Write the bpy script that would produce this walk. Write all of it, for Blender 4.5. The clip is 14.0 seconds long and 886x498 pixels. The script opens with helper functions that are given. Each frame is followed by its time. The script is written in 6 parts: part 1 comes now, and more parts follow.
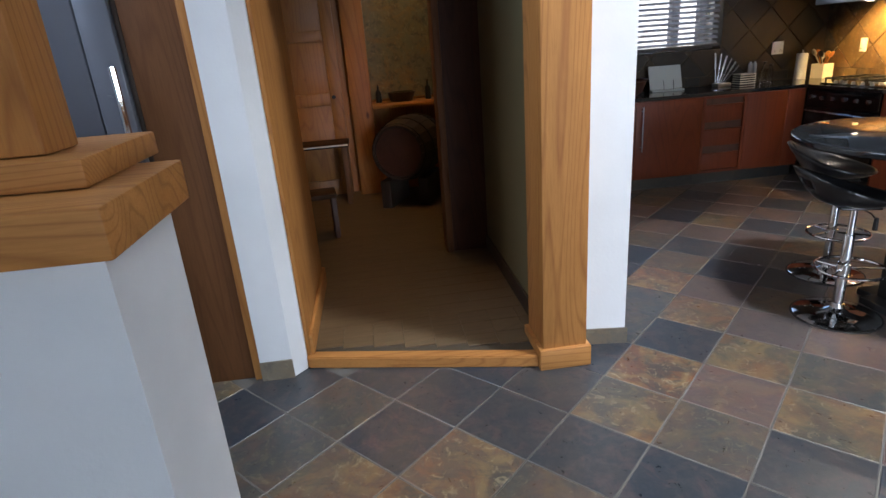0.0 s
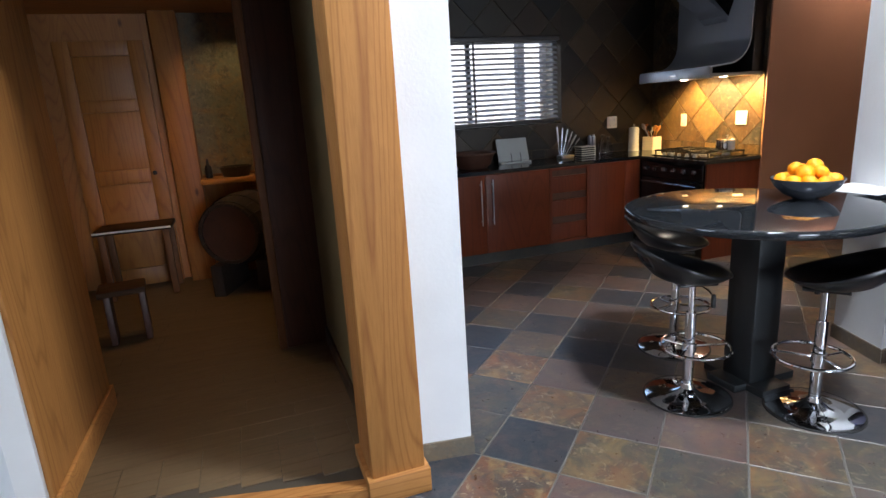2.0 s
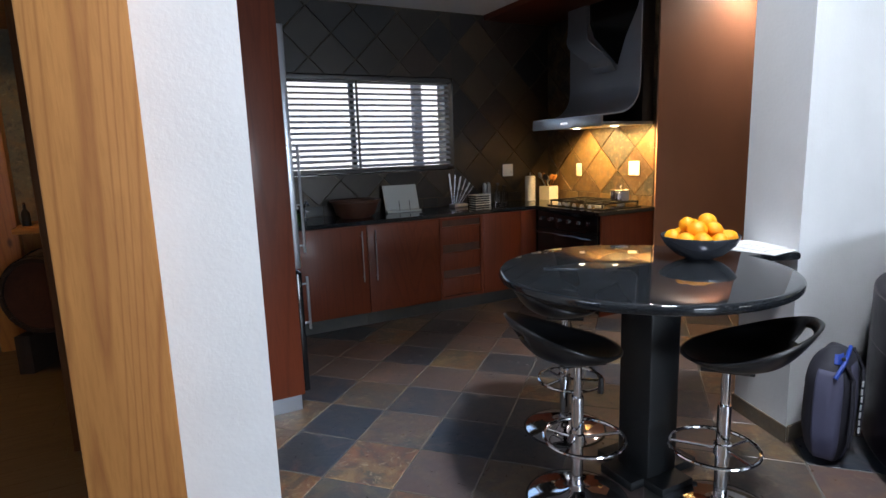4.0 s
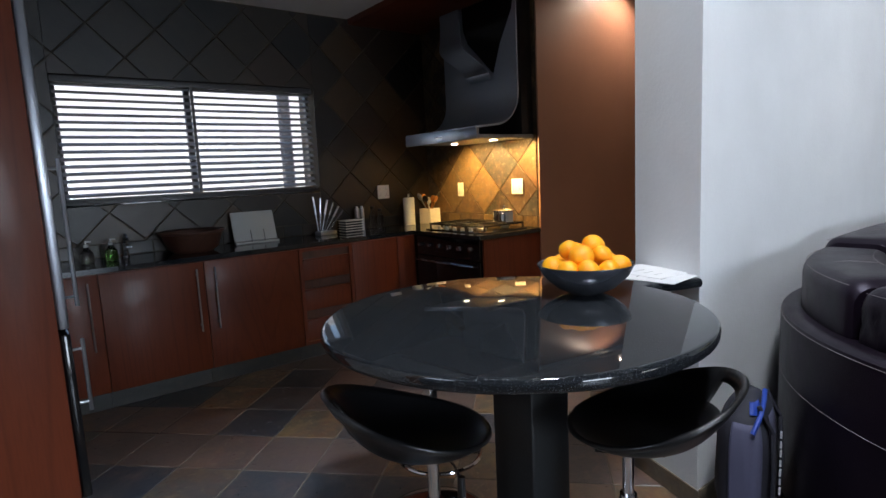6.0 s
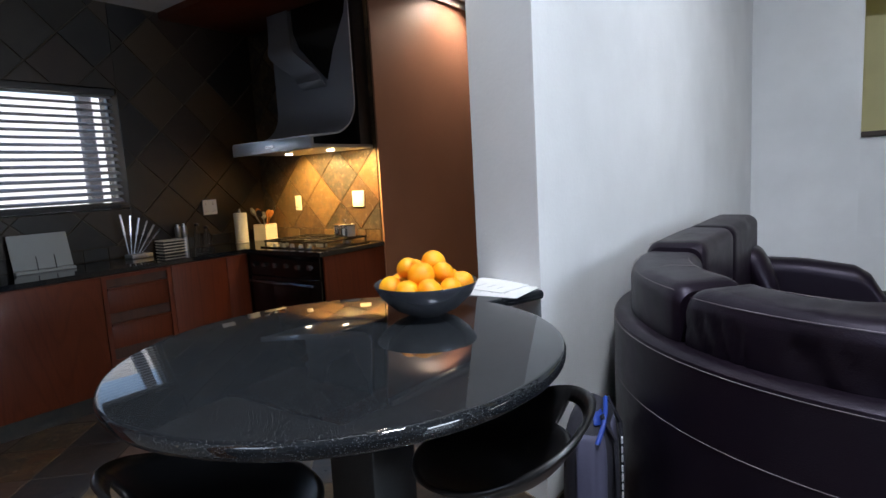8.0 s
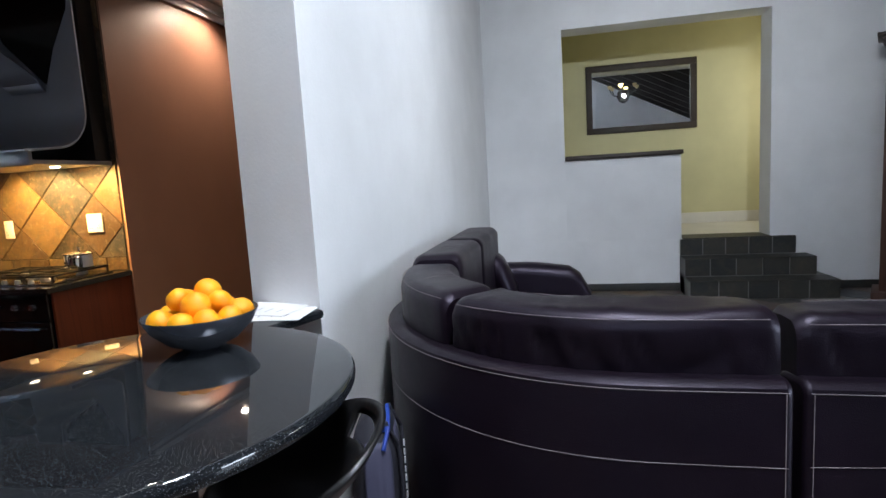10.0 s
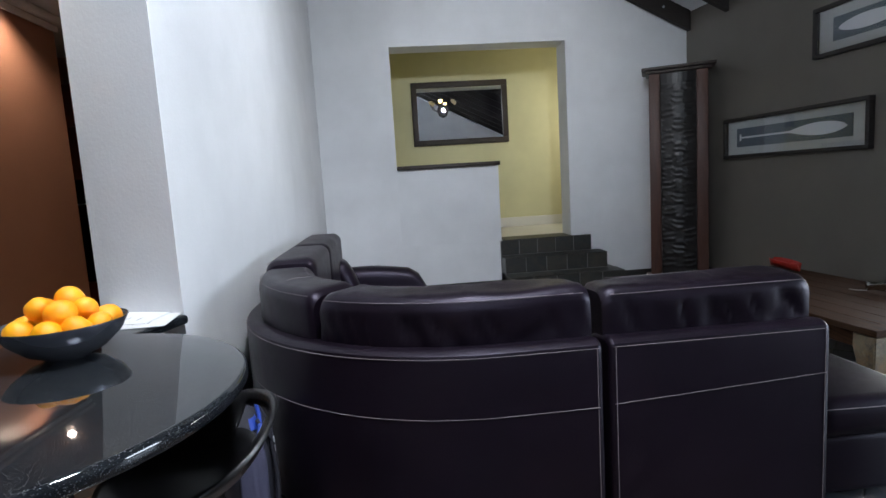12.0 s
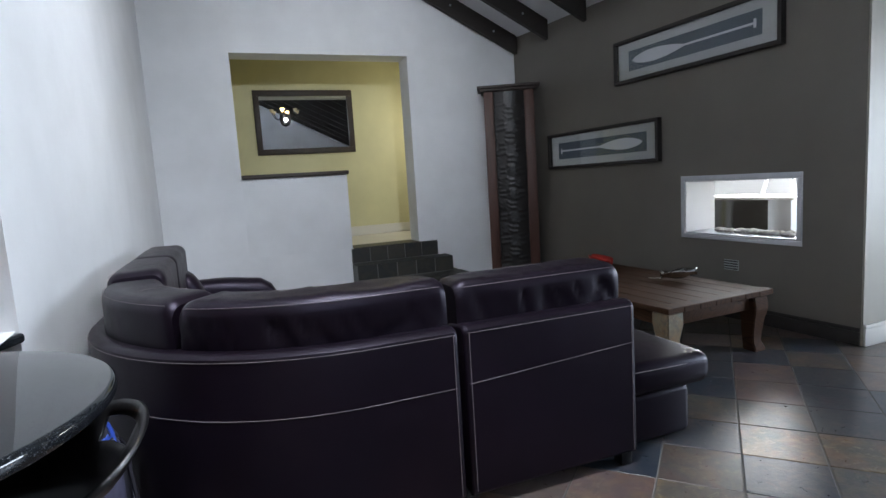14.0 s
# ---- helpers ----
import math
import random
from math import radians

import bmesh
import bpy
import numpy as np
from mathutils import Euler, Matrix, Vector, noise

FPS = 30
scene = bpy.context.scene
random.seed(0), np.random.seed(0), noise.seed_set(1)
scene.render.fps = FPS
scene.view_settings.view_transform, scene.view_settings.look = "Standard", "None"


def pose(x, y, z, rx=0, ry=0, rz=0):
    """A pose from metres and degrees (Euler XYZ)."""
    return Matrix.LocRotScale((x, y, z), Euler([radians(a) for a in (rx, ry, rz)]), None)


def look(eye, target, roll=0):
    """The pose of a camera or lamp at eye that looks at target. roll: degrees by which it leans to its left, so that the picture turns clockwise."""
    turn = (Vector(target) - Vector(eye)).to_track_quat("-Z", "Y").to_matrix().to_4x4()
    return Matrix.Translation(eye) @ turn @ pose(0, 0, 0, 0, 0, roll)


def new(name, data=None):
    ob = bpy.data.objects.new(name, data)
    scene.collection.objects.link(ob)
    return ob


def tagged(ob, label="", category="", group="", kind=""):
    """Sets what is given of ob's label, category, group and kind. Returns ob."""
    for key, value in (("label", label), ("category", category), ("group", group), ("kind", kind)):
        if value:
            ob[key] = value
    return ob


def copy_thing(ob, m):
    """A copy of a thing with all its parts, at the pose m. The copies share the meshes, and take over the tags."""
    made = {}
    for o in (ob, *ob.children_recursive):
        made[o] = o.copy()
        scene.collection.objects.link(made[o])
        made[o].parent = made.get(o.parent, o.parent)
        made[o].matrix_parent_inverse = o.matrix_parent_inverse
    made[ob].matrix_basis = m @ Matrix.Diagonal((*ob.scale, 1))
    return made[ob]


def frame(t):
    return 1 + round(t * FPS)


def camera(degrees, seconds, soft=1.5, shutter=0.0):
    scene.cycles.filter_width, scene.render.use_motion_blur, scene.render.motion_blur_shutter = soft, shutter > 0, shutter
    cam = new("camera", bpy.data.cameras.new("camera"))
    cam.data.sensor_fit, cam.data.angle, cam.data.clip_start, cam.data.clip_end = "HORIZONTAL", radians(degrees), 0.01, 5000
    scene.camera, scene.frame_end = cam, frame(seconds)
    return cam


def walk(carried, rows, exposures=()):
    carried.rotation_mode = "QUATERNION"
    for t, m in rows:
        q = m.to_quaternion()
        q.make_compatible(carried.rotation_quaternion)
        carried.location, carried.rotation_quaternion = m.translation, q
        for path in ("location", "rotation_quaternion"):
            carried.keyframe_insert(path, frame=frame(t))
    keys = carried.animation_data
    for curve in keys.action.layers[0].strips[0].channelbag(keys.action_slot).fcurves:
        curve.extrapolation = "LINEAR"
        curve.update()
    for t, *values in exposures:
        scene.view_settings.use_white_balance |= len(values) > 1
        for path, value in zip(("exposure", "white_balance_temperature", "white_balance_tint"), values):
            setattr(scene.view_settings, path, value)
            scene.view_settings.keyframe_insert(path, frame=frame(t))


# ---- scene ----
cam = camera(76.7, 14.0)
PATH = [
    (0, (0.353, -0.128, 1.5), (0.548, 1.741, 0.817), -4.3),
    (0.5, (0.403, -0.044, 1.5), (0.69, 1.84, 0.894), -3.9),
    (1, (0.475, 0.044, 1.486), (0.891, 1.922, 0.937), -3.8),
    (1.5, (0.566, 0.136, 1.471), (1.105, 1.991, 0.952), -3.5),
    (2, (0.73, 0.255, 1.479), (1.359, 2.091, 0.994), -3.5),
    (2.5, (0.863, 0.334, 1.473), (1.549, 2.158, 1.023), -3.5),
    (3, (0.977, 0.43, 1.468), (1.753, 2.227, 1.059), -3.0),
    (5.5, (1.684, 0.974, 1.375), (2.791, 2.618, 1.101), -2.2),
    (6, (1.819, 1.066, 1.366), (3.025, 2.639, 1.1), -2.8),
    (6.5, (1.93, 1.136, 1.353), (3.221, 2.641, 1.095), -2.6),
    (7, (2.008, 1.157, 1.357), (3.39, 2.578, 1.098), -2.9),
    (9.5, (1.987, 1.197, 1.363), (3.859, 1.862, 1.125), -3.3),
    (10, (1.927, 1.2, 1.385), (3.862, 1.641, 1.141), -3.4),
    (10.5, (1.849, 1.234, 1.386), (3.813, 1.518, 1.142), -3.3),
    (11, (1.774, 1.255, 1.396), (3.755, 1.386, 1.155), -3.5),
    (11.5, (1.727, 1.281, 1.387), (3.712, 1.267, 1.143), -3.4),
    (12, (1.698, 1.318, 1.373), (3.675, 1.146, 1.129), -3.5),
    (12.5, (1.672, 1.358, 1.37), (3.63, 1.031, 1.126), -3.5),
    (13, (1.631, 1.398, 1.37), (3.561, 0.931, 1.129), -3.5),
    (13.5, (1.587, 1.416, 1.362), (3.485, 0.832, 1.121), -3.5),
    (14, (1.553, 1.412, 1.359), (3.41, 0.709, 1.118), -3.6),
]
walk(cam, [(t, look(eye, target, roll)) for t, eye, target, roll in PATH],
     [(0.0, 2.05), (1.5, 2.05), (3.0, 2.0), (4.3, 1.6), (5.5, 1.4), (6.5, 1.3), (7.2, 1.35), (9.3, 1.6), (14.0, 1.6)])


# ---- world and light ----
world = bpy.data.worlds.new("sky")
scene.world = world
world.use_nodes = True
wn = world.node_tree
sky = wn.nodes.new("ShaderNodeTexSky")
sky.sky_type, sky.sun_disc = "NISHITA", False
sky.sun_elevation, sky.sun_rotation = radians(69), radians(200)
wn.links.new(sky.outputs[0], wn.nodes["Background"].inputs[0])
wn.nodes["Background"].inputs[1].default_value = 0.15
sun_lamp = bpy.data.lights.new("sun", "SUN")
sun_lamp.energy, sun_lamp.angle, sun_lamp.color = 4.0, radians(0.5), (1, 0.95, 0.88)
sun = new("sun", sun_lamp)
sun.matrix_world = look((-1.0, -3.6, 12), (0.6, 0.6, 0))


def area_lamp(name, eye, target, w, h, power, color=(1, 1, 1)):
    d = bpy.data.lights.new(name, "AREA")
    d.shape, d.size, d.size_y, d.energy, d.color = "RECTANGLE", w, h, power, color
    ob = new(name, d)
    ob.matrix_world = look(eye, target)
    return ob


def spot_lamp(name, eye, target, power, color, angle=100, radius=0.03):
    d = bpy.data.lights.new(name, "SPOT")
    d.energy, d.color, d.spot_size, d.spot_blend, d.shadow_soft_size = power, color, radians(angle), 0.7, radius
    ob = new(name, d)
    ob.matrix_world = look(eye, target)
    return ob


DAY = (0.71, 0.83, 1.0)
area_lamp("daylight_south", (2.3, -5.7, 1.5), (4.2, 2.1, 1.6), 2.2, 1.9, 98, DAY)
area_lamp("daylight_west_high", (-2.4, 1.4, 3.5), (6.0, 0.9, 2.2), 1.8, 1.5, 22, DAY)
area_lamp("daylight_hearth_room", (6.3, -5.9, 1.7), (5.2, -2.7, 1.0), 3.0, 1.8, 135, (0.95, 0.98, 1.0))
area_lamp("stair_hall_light", (9.6, -1.9, 2.3), (9.8, 0.6, 1.6), 0.9, 0.9, 3.5, (1.0, 0.95, 0.8))
spot_lamp("hood_lamp_a", (4.86, 4.32, 1.60), (5.12, 4.32, 1.15), 44, (1.0, 0.6, 0.2), 140)
spot_lamp("hood_lamp_b", (4.86, 4.80, 1.60), (5.12, 4.80, 1.15), 34, (1.0, 0.6, 0.2), 140)
spot_lamp("passage_downlight", (6.2, 3.85, 2.93), (6.0, 4.1, 1.2), 19, (1.0, 0.8, 0.64), 140)
spot_lamp("cellar_downlight", (0.7, 5.45, 2.35), (0.7, 5.8, 1.2), 1.8, (1.0, 0.7, 0.33), 110)
spot_lamp("cellar_ceiling_light", (0.3, 4.6, 2.35), (0.3, 4.6, 0), 8, (1.0, 0.58, 0.24), 140, 0.1)
# added high fill without a fixture, for pillar, white wall and stool shadows
spot_lamp("hall_fill_high", (2.8, 0.9, 4.55), (3.6, 3.0, 1.0), 285, (0.86, 0.92, 1.0), 122, 0.25)
# added cool fill beside the chandelier, brightens gable and white wall
spot_lamp("gable_fill", (4.95, -0.12, 3.05), (7.6, 1.3, 1.8), 64, (0.88, 0.93, 1.0), 155, 0.025)
spot_lamp("kitchen_downlight", (4.0, 3.05, 2.735), (3.9, 3.05, 0), 20, (1.0, 0.88, 0.74), 120, 0.04)
scene.view_settings.exposure = 1.6


# ---- materials ----
class Mat:
    """A node material, built line by line."""

    def __init__(self, name, color=(0.8, 0.8, 0.8), rough=0.5, metal=0.0, **more):
        self.m = bpy.data.materials.new(name)
        self.m.use_nodes = True
        self.t = self.m.node_tree
        self.b = self.t.nodes["Principled BSDF"]
        self.set("Base Color", (*color, 1)), self.set("Roughness", rough), self.set("Metallic", metal)
        for k, v in more.items():
            self.set(k.replace("_", " "), v)
        self.vec = None

    def set(self, key, v):
        if hasattr(v, "is_linked") or isinstance(v, bpy.types.NodeSocket):
            self.t.links.new(v, self.b.inputs[key])
        else:
            self.b.inputs[key].default_value = v

    def node(self, kind, **values):
        n = self.t.nodes.new("ShaderNode" + kind)
        for k, v in values.items():
            key = k.replace("_", " ")
            if isinstance(v, bpy.types.NodeSocket):
                self.t.links.new(v, n.inputs[key])
            else:
                n.inputs[key].default_value = v
        return n

    def coords(self, scale=(1, 1, 1), spread=0.0, rot=(0, 0, 0)):
        tc = self.t.nodes.new("ShaderNodeTexCoord")
        mp = self.t.nodes.new("ShaderNodeMapping")
        mp.inputs["Scale"].default_value, mp.inputs["Rotation"].default_value = scale, rot
        self.t.links.new(tc.outputs["Object"], mp.inputs["Vector"])
        if spread:
            oi = self.t.nodes.new("ShaderNodeObjectInfo")
            mul = self.t.nodes.new("ShaderNodeMath")
            mul.operation = "MULTIPLY"
            mul.inputs[1].default_value = spread
            self.t.links.new(oi.outputs["Random"], mul.inputs[0])
            self.t.links.new(mul.outputs[0], mp.inputs["Location"])
        return mp.outputs[0]

    def noise(self, vec, scale, detail=4.0, rough=0.55, distort=0.0):
        return self.node("TexNoise", Vector=vec, Scale=scale, Detail=detail, Roughness=rough, Distortion=distort).outputs["Fac"]

    def ramp(self, fac, stops):
        n = self.node("ValToRGB", Fac=fac)
        e = n.color_ramp.elements
        while len(e) < len(stops):
            e.new(0.5)
        for el, (p, c) in zip(e, stops):
            el.position, el.color = p, (*c, 1) if len(c) == 3 else c
        return n.outputs[0]

    def mix(self, fac, a, b, kind="MIX"):
        n = self.t.nodes.new("ShaderNodeMix")
        n.data_type, n.blend_type = "RGBA", kind
        for i, v in ((0, fac), (6, a), (7, b)):
            if isinstance(v, bpy.types.NodeSocket):
                self.t.links.new(v, n.inputs[i])
            else:
                n.inputs[i].default_value = v if i == 0 else (*v, 1)
        return n.outputs[2]

    def bump(self, height, strength=0.2, distance=0.01):
        n = self.node("Bump", Height=height, Strength=strength, Distance=distance)
        self.set("Normal", n.outputs[0])

    def range(self, v, a, b, lo=0.0, hi=1.0):
        n = self.node("MapRange", Value=v)
        n.inputs[1].default_value, n.inputs[2].default_value, n.inputs[3].default_value, n.inputs[4].default_value = lo, hi, a, b
        return n.outputs[0]


def plaster(name, color, rough=0.6, amount=0.06):
    k = Mat(name, color, rough)
    v = k.coords()
    n = k.noise(v, 1.6, 5)
    dark = tuple(c * (1 - amount * 2) for c in color)
    k.set("Base Color", k.mix(k.range(n, 0, 1, 0.35, 0.7), color, dark))
    k.bump(k.mix(0.6, k.noise(v, 5, 6), k.noise(v, 60, 3)), 0.25, 0.006)
    return k.m


def wood(name, light, dark, rough=0.4, scale=1.0, axis=2, gap=0.35, coat=0.0, knots=False):
    k = Mat(name, light, rough, Coat_Weight=coat, Coat_Roughness=0.15)
    sc = [11.0 * scale] * 3
    sc[axis] = 0.8 * scale
    v = k.coords(tuple(sc), 37.0)
    a = k.noise(v, 0.9, 3, 0.5, 1.0)
    ring = [2.2 * scale] * 3
    ring[axis] = 0.16 * scale
    g = k.noise(k.coords(tuple(ring), 23.0), 1.0, 2, 0.4, 0.3)
    pp = k.t.nodes.new("ShaderNodeMath")
    pp.operation = "PINGPONG"
    pp.inputs[1].default_value = 0.012
    k.t.links.new(g, pp.inputs[0])
    w = k.range(pp.outputs[0], 0, 1, 0.0, 0.012)
    f = k.noise(k.coords(tuple(c * 8 for c in sc), 11.0), 2.0, 4)
    c = k.mix(k.range(a, 0, 1, 0.3, 0.75), light, tuple(0.6 * x + 0.4 * y for x, y in zip(light, dark)))
    c = k.mix(k.range(w, gap * 1.3, 0, 0.0, 0.35), c, dark)
    c = k.mix(k.range(f, 0, 0.3, 0.45, 0.8), c, tuple(x * 0.7 for x in dark))
    if knots:
        ks = [3.2, 3.2, 3.2]
        ks[axis] = 1.5
        vo = k.node("TexVoronoi", Vector=k.coords(tuple(ks), 17.0), Scale=1.0).outputs["Distance"]
        c = k.mix(k.range(vo, 0.85, 0, 0.04, 0.075), c, tuple(x * 0.35 for x in dark))
    k.set("Base Color", c)
    k.set("Roughness", k.range(f, rough - 0.06, rough + 0.12))
    k.bump(f, 0.12, 0.003)
    return k.m


def slate(name, stops, rough=(0.22, 0.5), island=False, relief=0.5, patch=1.0):
    k = Mat(name)
    v = k.coords((1, 1, 1), 53.0)
    if island:
        r = k.t.nodes.new("ShaderNodeNewGeometry").outputs["Random Per Island"]
    else:
        r = k.t.nodes.new("ShaderNodeObjectInfo").outputs["Random"]
    base = k.ramp(r, stops)
    k.t.nodes[-1].color_ramp.interpolation = "CONSTANT"
    big = k.noise(v, 4.6, 8, 0.7, 0.8)
    fine = k.noise(v, 28, 6, 0.65, 0.6)
    if len(stops) > 6:
        amount = k.ramp(r, [(q[0], (a_,) * 3) for q, a_ in zip(stops, (0.0, 0.3, 0.14, 1.0, 0.62, 0.05, 0.8, 0.3))])
        k.t.nodes[-1].color_ramp.interpolation = "CONSTANT"

        def less(f):
            n = k.t.nodes.new("ShaderNodeMath")
            n.operation = "MULTIPLY"
            k.t.links.new(f, n.inputs[0]), k.t.links.new(amount, n.inputs[1])
            return n.outputs[0]

        c = k.mix(k.range(big, 0, 0.5, 0.4, 0.62), base, (0.045, 0.046, 0.046))
        c = k.mix(less(k.range(k.noise(v, 3.4, 7, 0.6, 1.2), 0, 0.9, 0.44, 0.6)), c, (0.20, 0.085, 0.038))
        c = k.mix(less(k.range(k.noise(v, 5.2, 8, 0.64, 1.3), 0, 0.8, 0.47, 0.62)), c, (0.24, 0.165, 0.075))
        c = k.mix(less(k.range(k.noise(v, 4.4, 8, 0.68, 1.2), 0, 0.8, 0.48, 0.60)), c, (0.040, 0.044, 0.043))
        c = k.mix(less(k.range(k.noise(v, 15, 6, 0.7, 1.6), 0, 0.65, 0.56, 0.64)), c, (0.36, 0.30, 0.19))
        c = k.mix(k.range(k.noise(v, 9, 7, 0.7, 1.0), 0, 0.5, 0.5, 0.66), c, (0.115, 0.072, 0.066))
        c = k.mix(k.range(fine, 0, 0.25, 0.45, 0.75), c, (0.12, 0.11, 0.10))
    else:
        c = k.mix(k.range(big, 0, 0.8 * patch, 0.46, 0.66), base, (0.26, 0.155, 0.065))
        c = k.mix(k.range(k.noise(v, 13, 7, 0.72, 0.5), 0, 0.7 * patch, 0.5, 0.64), c, (0.05, 0.05, 0.055))
        c = k.mix(k.range(k.noise(v, 24, 5, 0.7, 0.4), 0, 0.6 * patch, 0.56, 0.66), c, (0.30, 0.26, 0.17))
        c = k.mix(k.range(fine, 0, 0.6 * min(1, patch), 0.45, 0.75), c, (0.16, 0.13, 0.09))
    k.set("Base Color", c)
    k.set("Roughness", k.range(fine, *rough))
    k.bump(k.mix(0.45, big, fine), relief, 0.012)
    return k.m


FLOOR_STOPS = [(0.0, (0.022, 0.030, 0.043)), (0.15, (0.112, 0.076, 0.074)), (0.30, (0.084, 0.065, 0.065)), (0.42, (0.133, 0.059, 0.032)),
               (0.50, (0.078, 0.067, 0.049)), (0.63, (0.030, 0.036, 0.045)), (0.78, (0.124, 0.084, 0.059)), (0.88, (0.049, 0.054, 0.054))]
# near black: the window wall's dimness is put into the slate colour
SHADED_WALL_STOPS = [(0.0, (0.009, 0.009, 0.010)), (0.25, (0.024, 0.015, 0.011)), (0.45, (0.008, 0.009, 0.010)), (0.62, (0.042, 0.026, 0.014)), (0.72, (0.016, 0.013, 0.010)), (0.86, (0.030, 0.021, 0.015))]
M_SLATE = slate("slate", FLOOR_STOPS, (0.2, 0.42), relief=0.22)
M_SLATE_JOINED = slate("slate_joined", FLOOR_STOPS, (0.2, 0.42), island=True, relief=0.22)
M_SLATE_WALL_SHADED = slate("slate_wall_shaded", SHADED_WALL_STOPS, (0.3, 0.5), patch=0.035, relief=0.25)
# lit copy of the same wall slate, warmer and brighter under the hood
M_SLATE_HOB_LIT = slate("slate_hob_lit", [(0.0, (0.028, 0.022, 0.016)), (0.22, (0.12, 0.062, 0.022)), (0.42, (0.035, 0.034, 0.030)), (0.6, (0.13, 0.082, 0.034)), (0.78, (0.065, 0.038, 0.018))], (0.28, 0.5), patch=0.55, relief=0.3)
M_GROUT_STEP = plaster("grout_step", (0.20, 0.20, 0.19), 0.85)
M_SLATE_STEP = slate("slate_step", [(0.0, (0.018, 0.021, 0.022)), (0.5, (0.03, 0.03, 0.027))], (0.4, 0.6), patch=0.1)
M_SKIRT = slate("tan_slate", [(0.0, (0.18, 0.15, 0.11)), (0.5, (0.13, 0.11, 0.085))], (0.4, 0.6), patch=0.5)
M_GROUT = plaster("grout", (0.15, 0.14, 0.125), 0.85, 0.25)
M_GROUT_WALL = plaster("grout_wall", (0.06, 0.044, 0.028), 0.85)
M_WHITE = plaster("white_plaster", (0.74, 0.75, 0.77), 0.5)
M_CREAM = plaster("cream_plaster", (0.72, 0.69, 0.62), 0.5)
M_GREY = plaster("taupe_plaster", (0.135, 0.121, 0.102), 0.55)
M_SAND = plaster("sand_plaster", (0.36, 0.335, 0.28), 0.5)
M_YELLOW = plaster("yellow_plaster", (0.66, 0.62, 0.35), 0.5)
M_BROWN = plaster("terracotta_plaster", (0.34, 0.175, 0.115), 0.42)
M_GREEN = plaster("olive_plaster", (0.14, 0.125, 0.065), 0.6)
M_STONEPANEL = slate("stone_cladding", [(0.0, (0.22, 0.2, 0.13)), (0.5, (0.16, 0.15, 0.11))], (0.6, 0.8), island=True, relief=0.9)
M_PINE = wood("pine", (0.46, 0.205, 0.058), (0.22, 0.075, 0.02), 0.55, gap=0.42, knots=True)
M_PINE_X = wood("pine_lengthwise", (0.46, 0.205, 0.058), (0.22, 0.078, 0.02), 0.5, axis=0, gap=0.45, knots=True)
M_PINE_DARK = wood("dark_pine", (0.15, 0.062, 0.024), (0.08, 0.03, 0.01), 0.5)
M_PINE_ORANGE = wood("orange_pine", (0.38, 0.15, 0.032), (0.18, 0.055, 0.012), 0.45, knots=True)
M_CARVED = Mat("carved_black_wood", (0.009, 0.007, 0.0065), 0.42).m
M_OAKFLOOR = wood("cellar_floor_wood", (0.13, 0.085, 0.045), (0.07, 0.045, 0.024), 0.45, axis=0)
M_MAHOGANY = wood("mahogany", (0.145, 0.030, 0.011), (0.085, 0.017, 0.007), 0.42, 0.6, gap=0.35, coat=0.08)
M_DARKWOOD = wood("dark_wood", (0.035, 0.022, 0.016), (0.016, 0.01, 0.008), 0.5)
M_RAFTER = wood("rafter_wood", (0.022, 0.017, 0.015), (0.01, 0.008, 0.007), 0.6, axis=1)
M_TEAK = wood("reclaimed_teak", (0.058, 0.026, 0.012), (0.016, 0.008, 0.005), 0.6, axis=0, gap=0.6)
M_REDWOOD = wood("red_brown_wood", (0.075, 0.028, 0.017), (0.03, 0.012, 0.008), 0.5)


for m_, level in ((M_TEAK, 0.15), (M_PINE, 0.25), (M_PINE_X, 0.3), (M_PINE_DARK, 0.25), (M_MAHOGANY, 0.3)):
    m_.node_tree.nodes["Principled BSDF"].inputs["Specular IOR Level"].default_value = level


def granite(name, base, fleck, rough=0.035):
    k = Mat(name, base, rough)
    v = k.coords()
    dots = k.node("TexVoronoi", Vector=v, Scale=260.0).outputs["Distance"]
    spread_ = k.noise(v, 40, 3, 0.6)
    c = k.mix(k.range(spread_, 0, 0.5, 0.5, 0.7), base, tuple(x * 0.16 for x in fleck))
    c = k.mix(k.range(dots, 1, 0, 0.16, 0.30), c, fleck)
    k.set("Base Color", c)
    return k.m


M_GRANITE = granite("dark_granite", (0.009, 0.011, 0.014), (0.10, 0.105, 0.11))
M_GRANITE_EDGE = granite("rough_granite", (0.007, 0.008, 0.009), (0.03, 0.034, 0.036), 0.5)


def leather(name, color):
    k = Mat(name, color, 0.34, Specular_IOR_Level=0.26, Specular_Tint=(0.85, 0.78, 1.0, 1))
    v = k.coords()
    vo = k.node("TexVoronoi", Vector=v, Scale=260.0)
    big = k.noise(v, 3, 3)
    k.set("Base Color", k.mix(k.range(big, 0, 1, 0.35, 0.7), color, tuple(c * 0.65 for c in color)))
    k.set("Roughness", k.range(k.noise(v, 14, 4), 0.28, 0.46))
    k.bump(k.mix(0.6, vo.outputs["Distance"], k.noise(v, 9, 4)), 0.16, 0.006)
    return k.m


M_LEATHER = leather("aubergine_leather", (0.0075, 0.0045, 0.0085))
M_STITCH = Mat("stitching", (0.20, 0.17, 0.18), 0.7).m
M_CHROME = Mat("chrome", (0.75, 0.76, 0.78), 0.07, 1.0).m


def brushed(name, color, rough, metal=1.0):
    k = Mat(name, color, rough, metal)
    n = k.noise(k.coords((1, 1, 60)), 8, 3)
    k.set("Roughness", k.range(n, rough - 0.06, rough + 0.1))
    return k.m


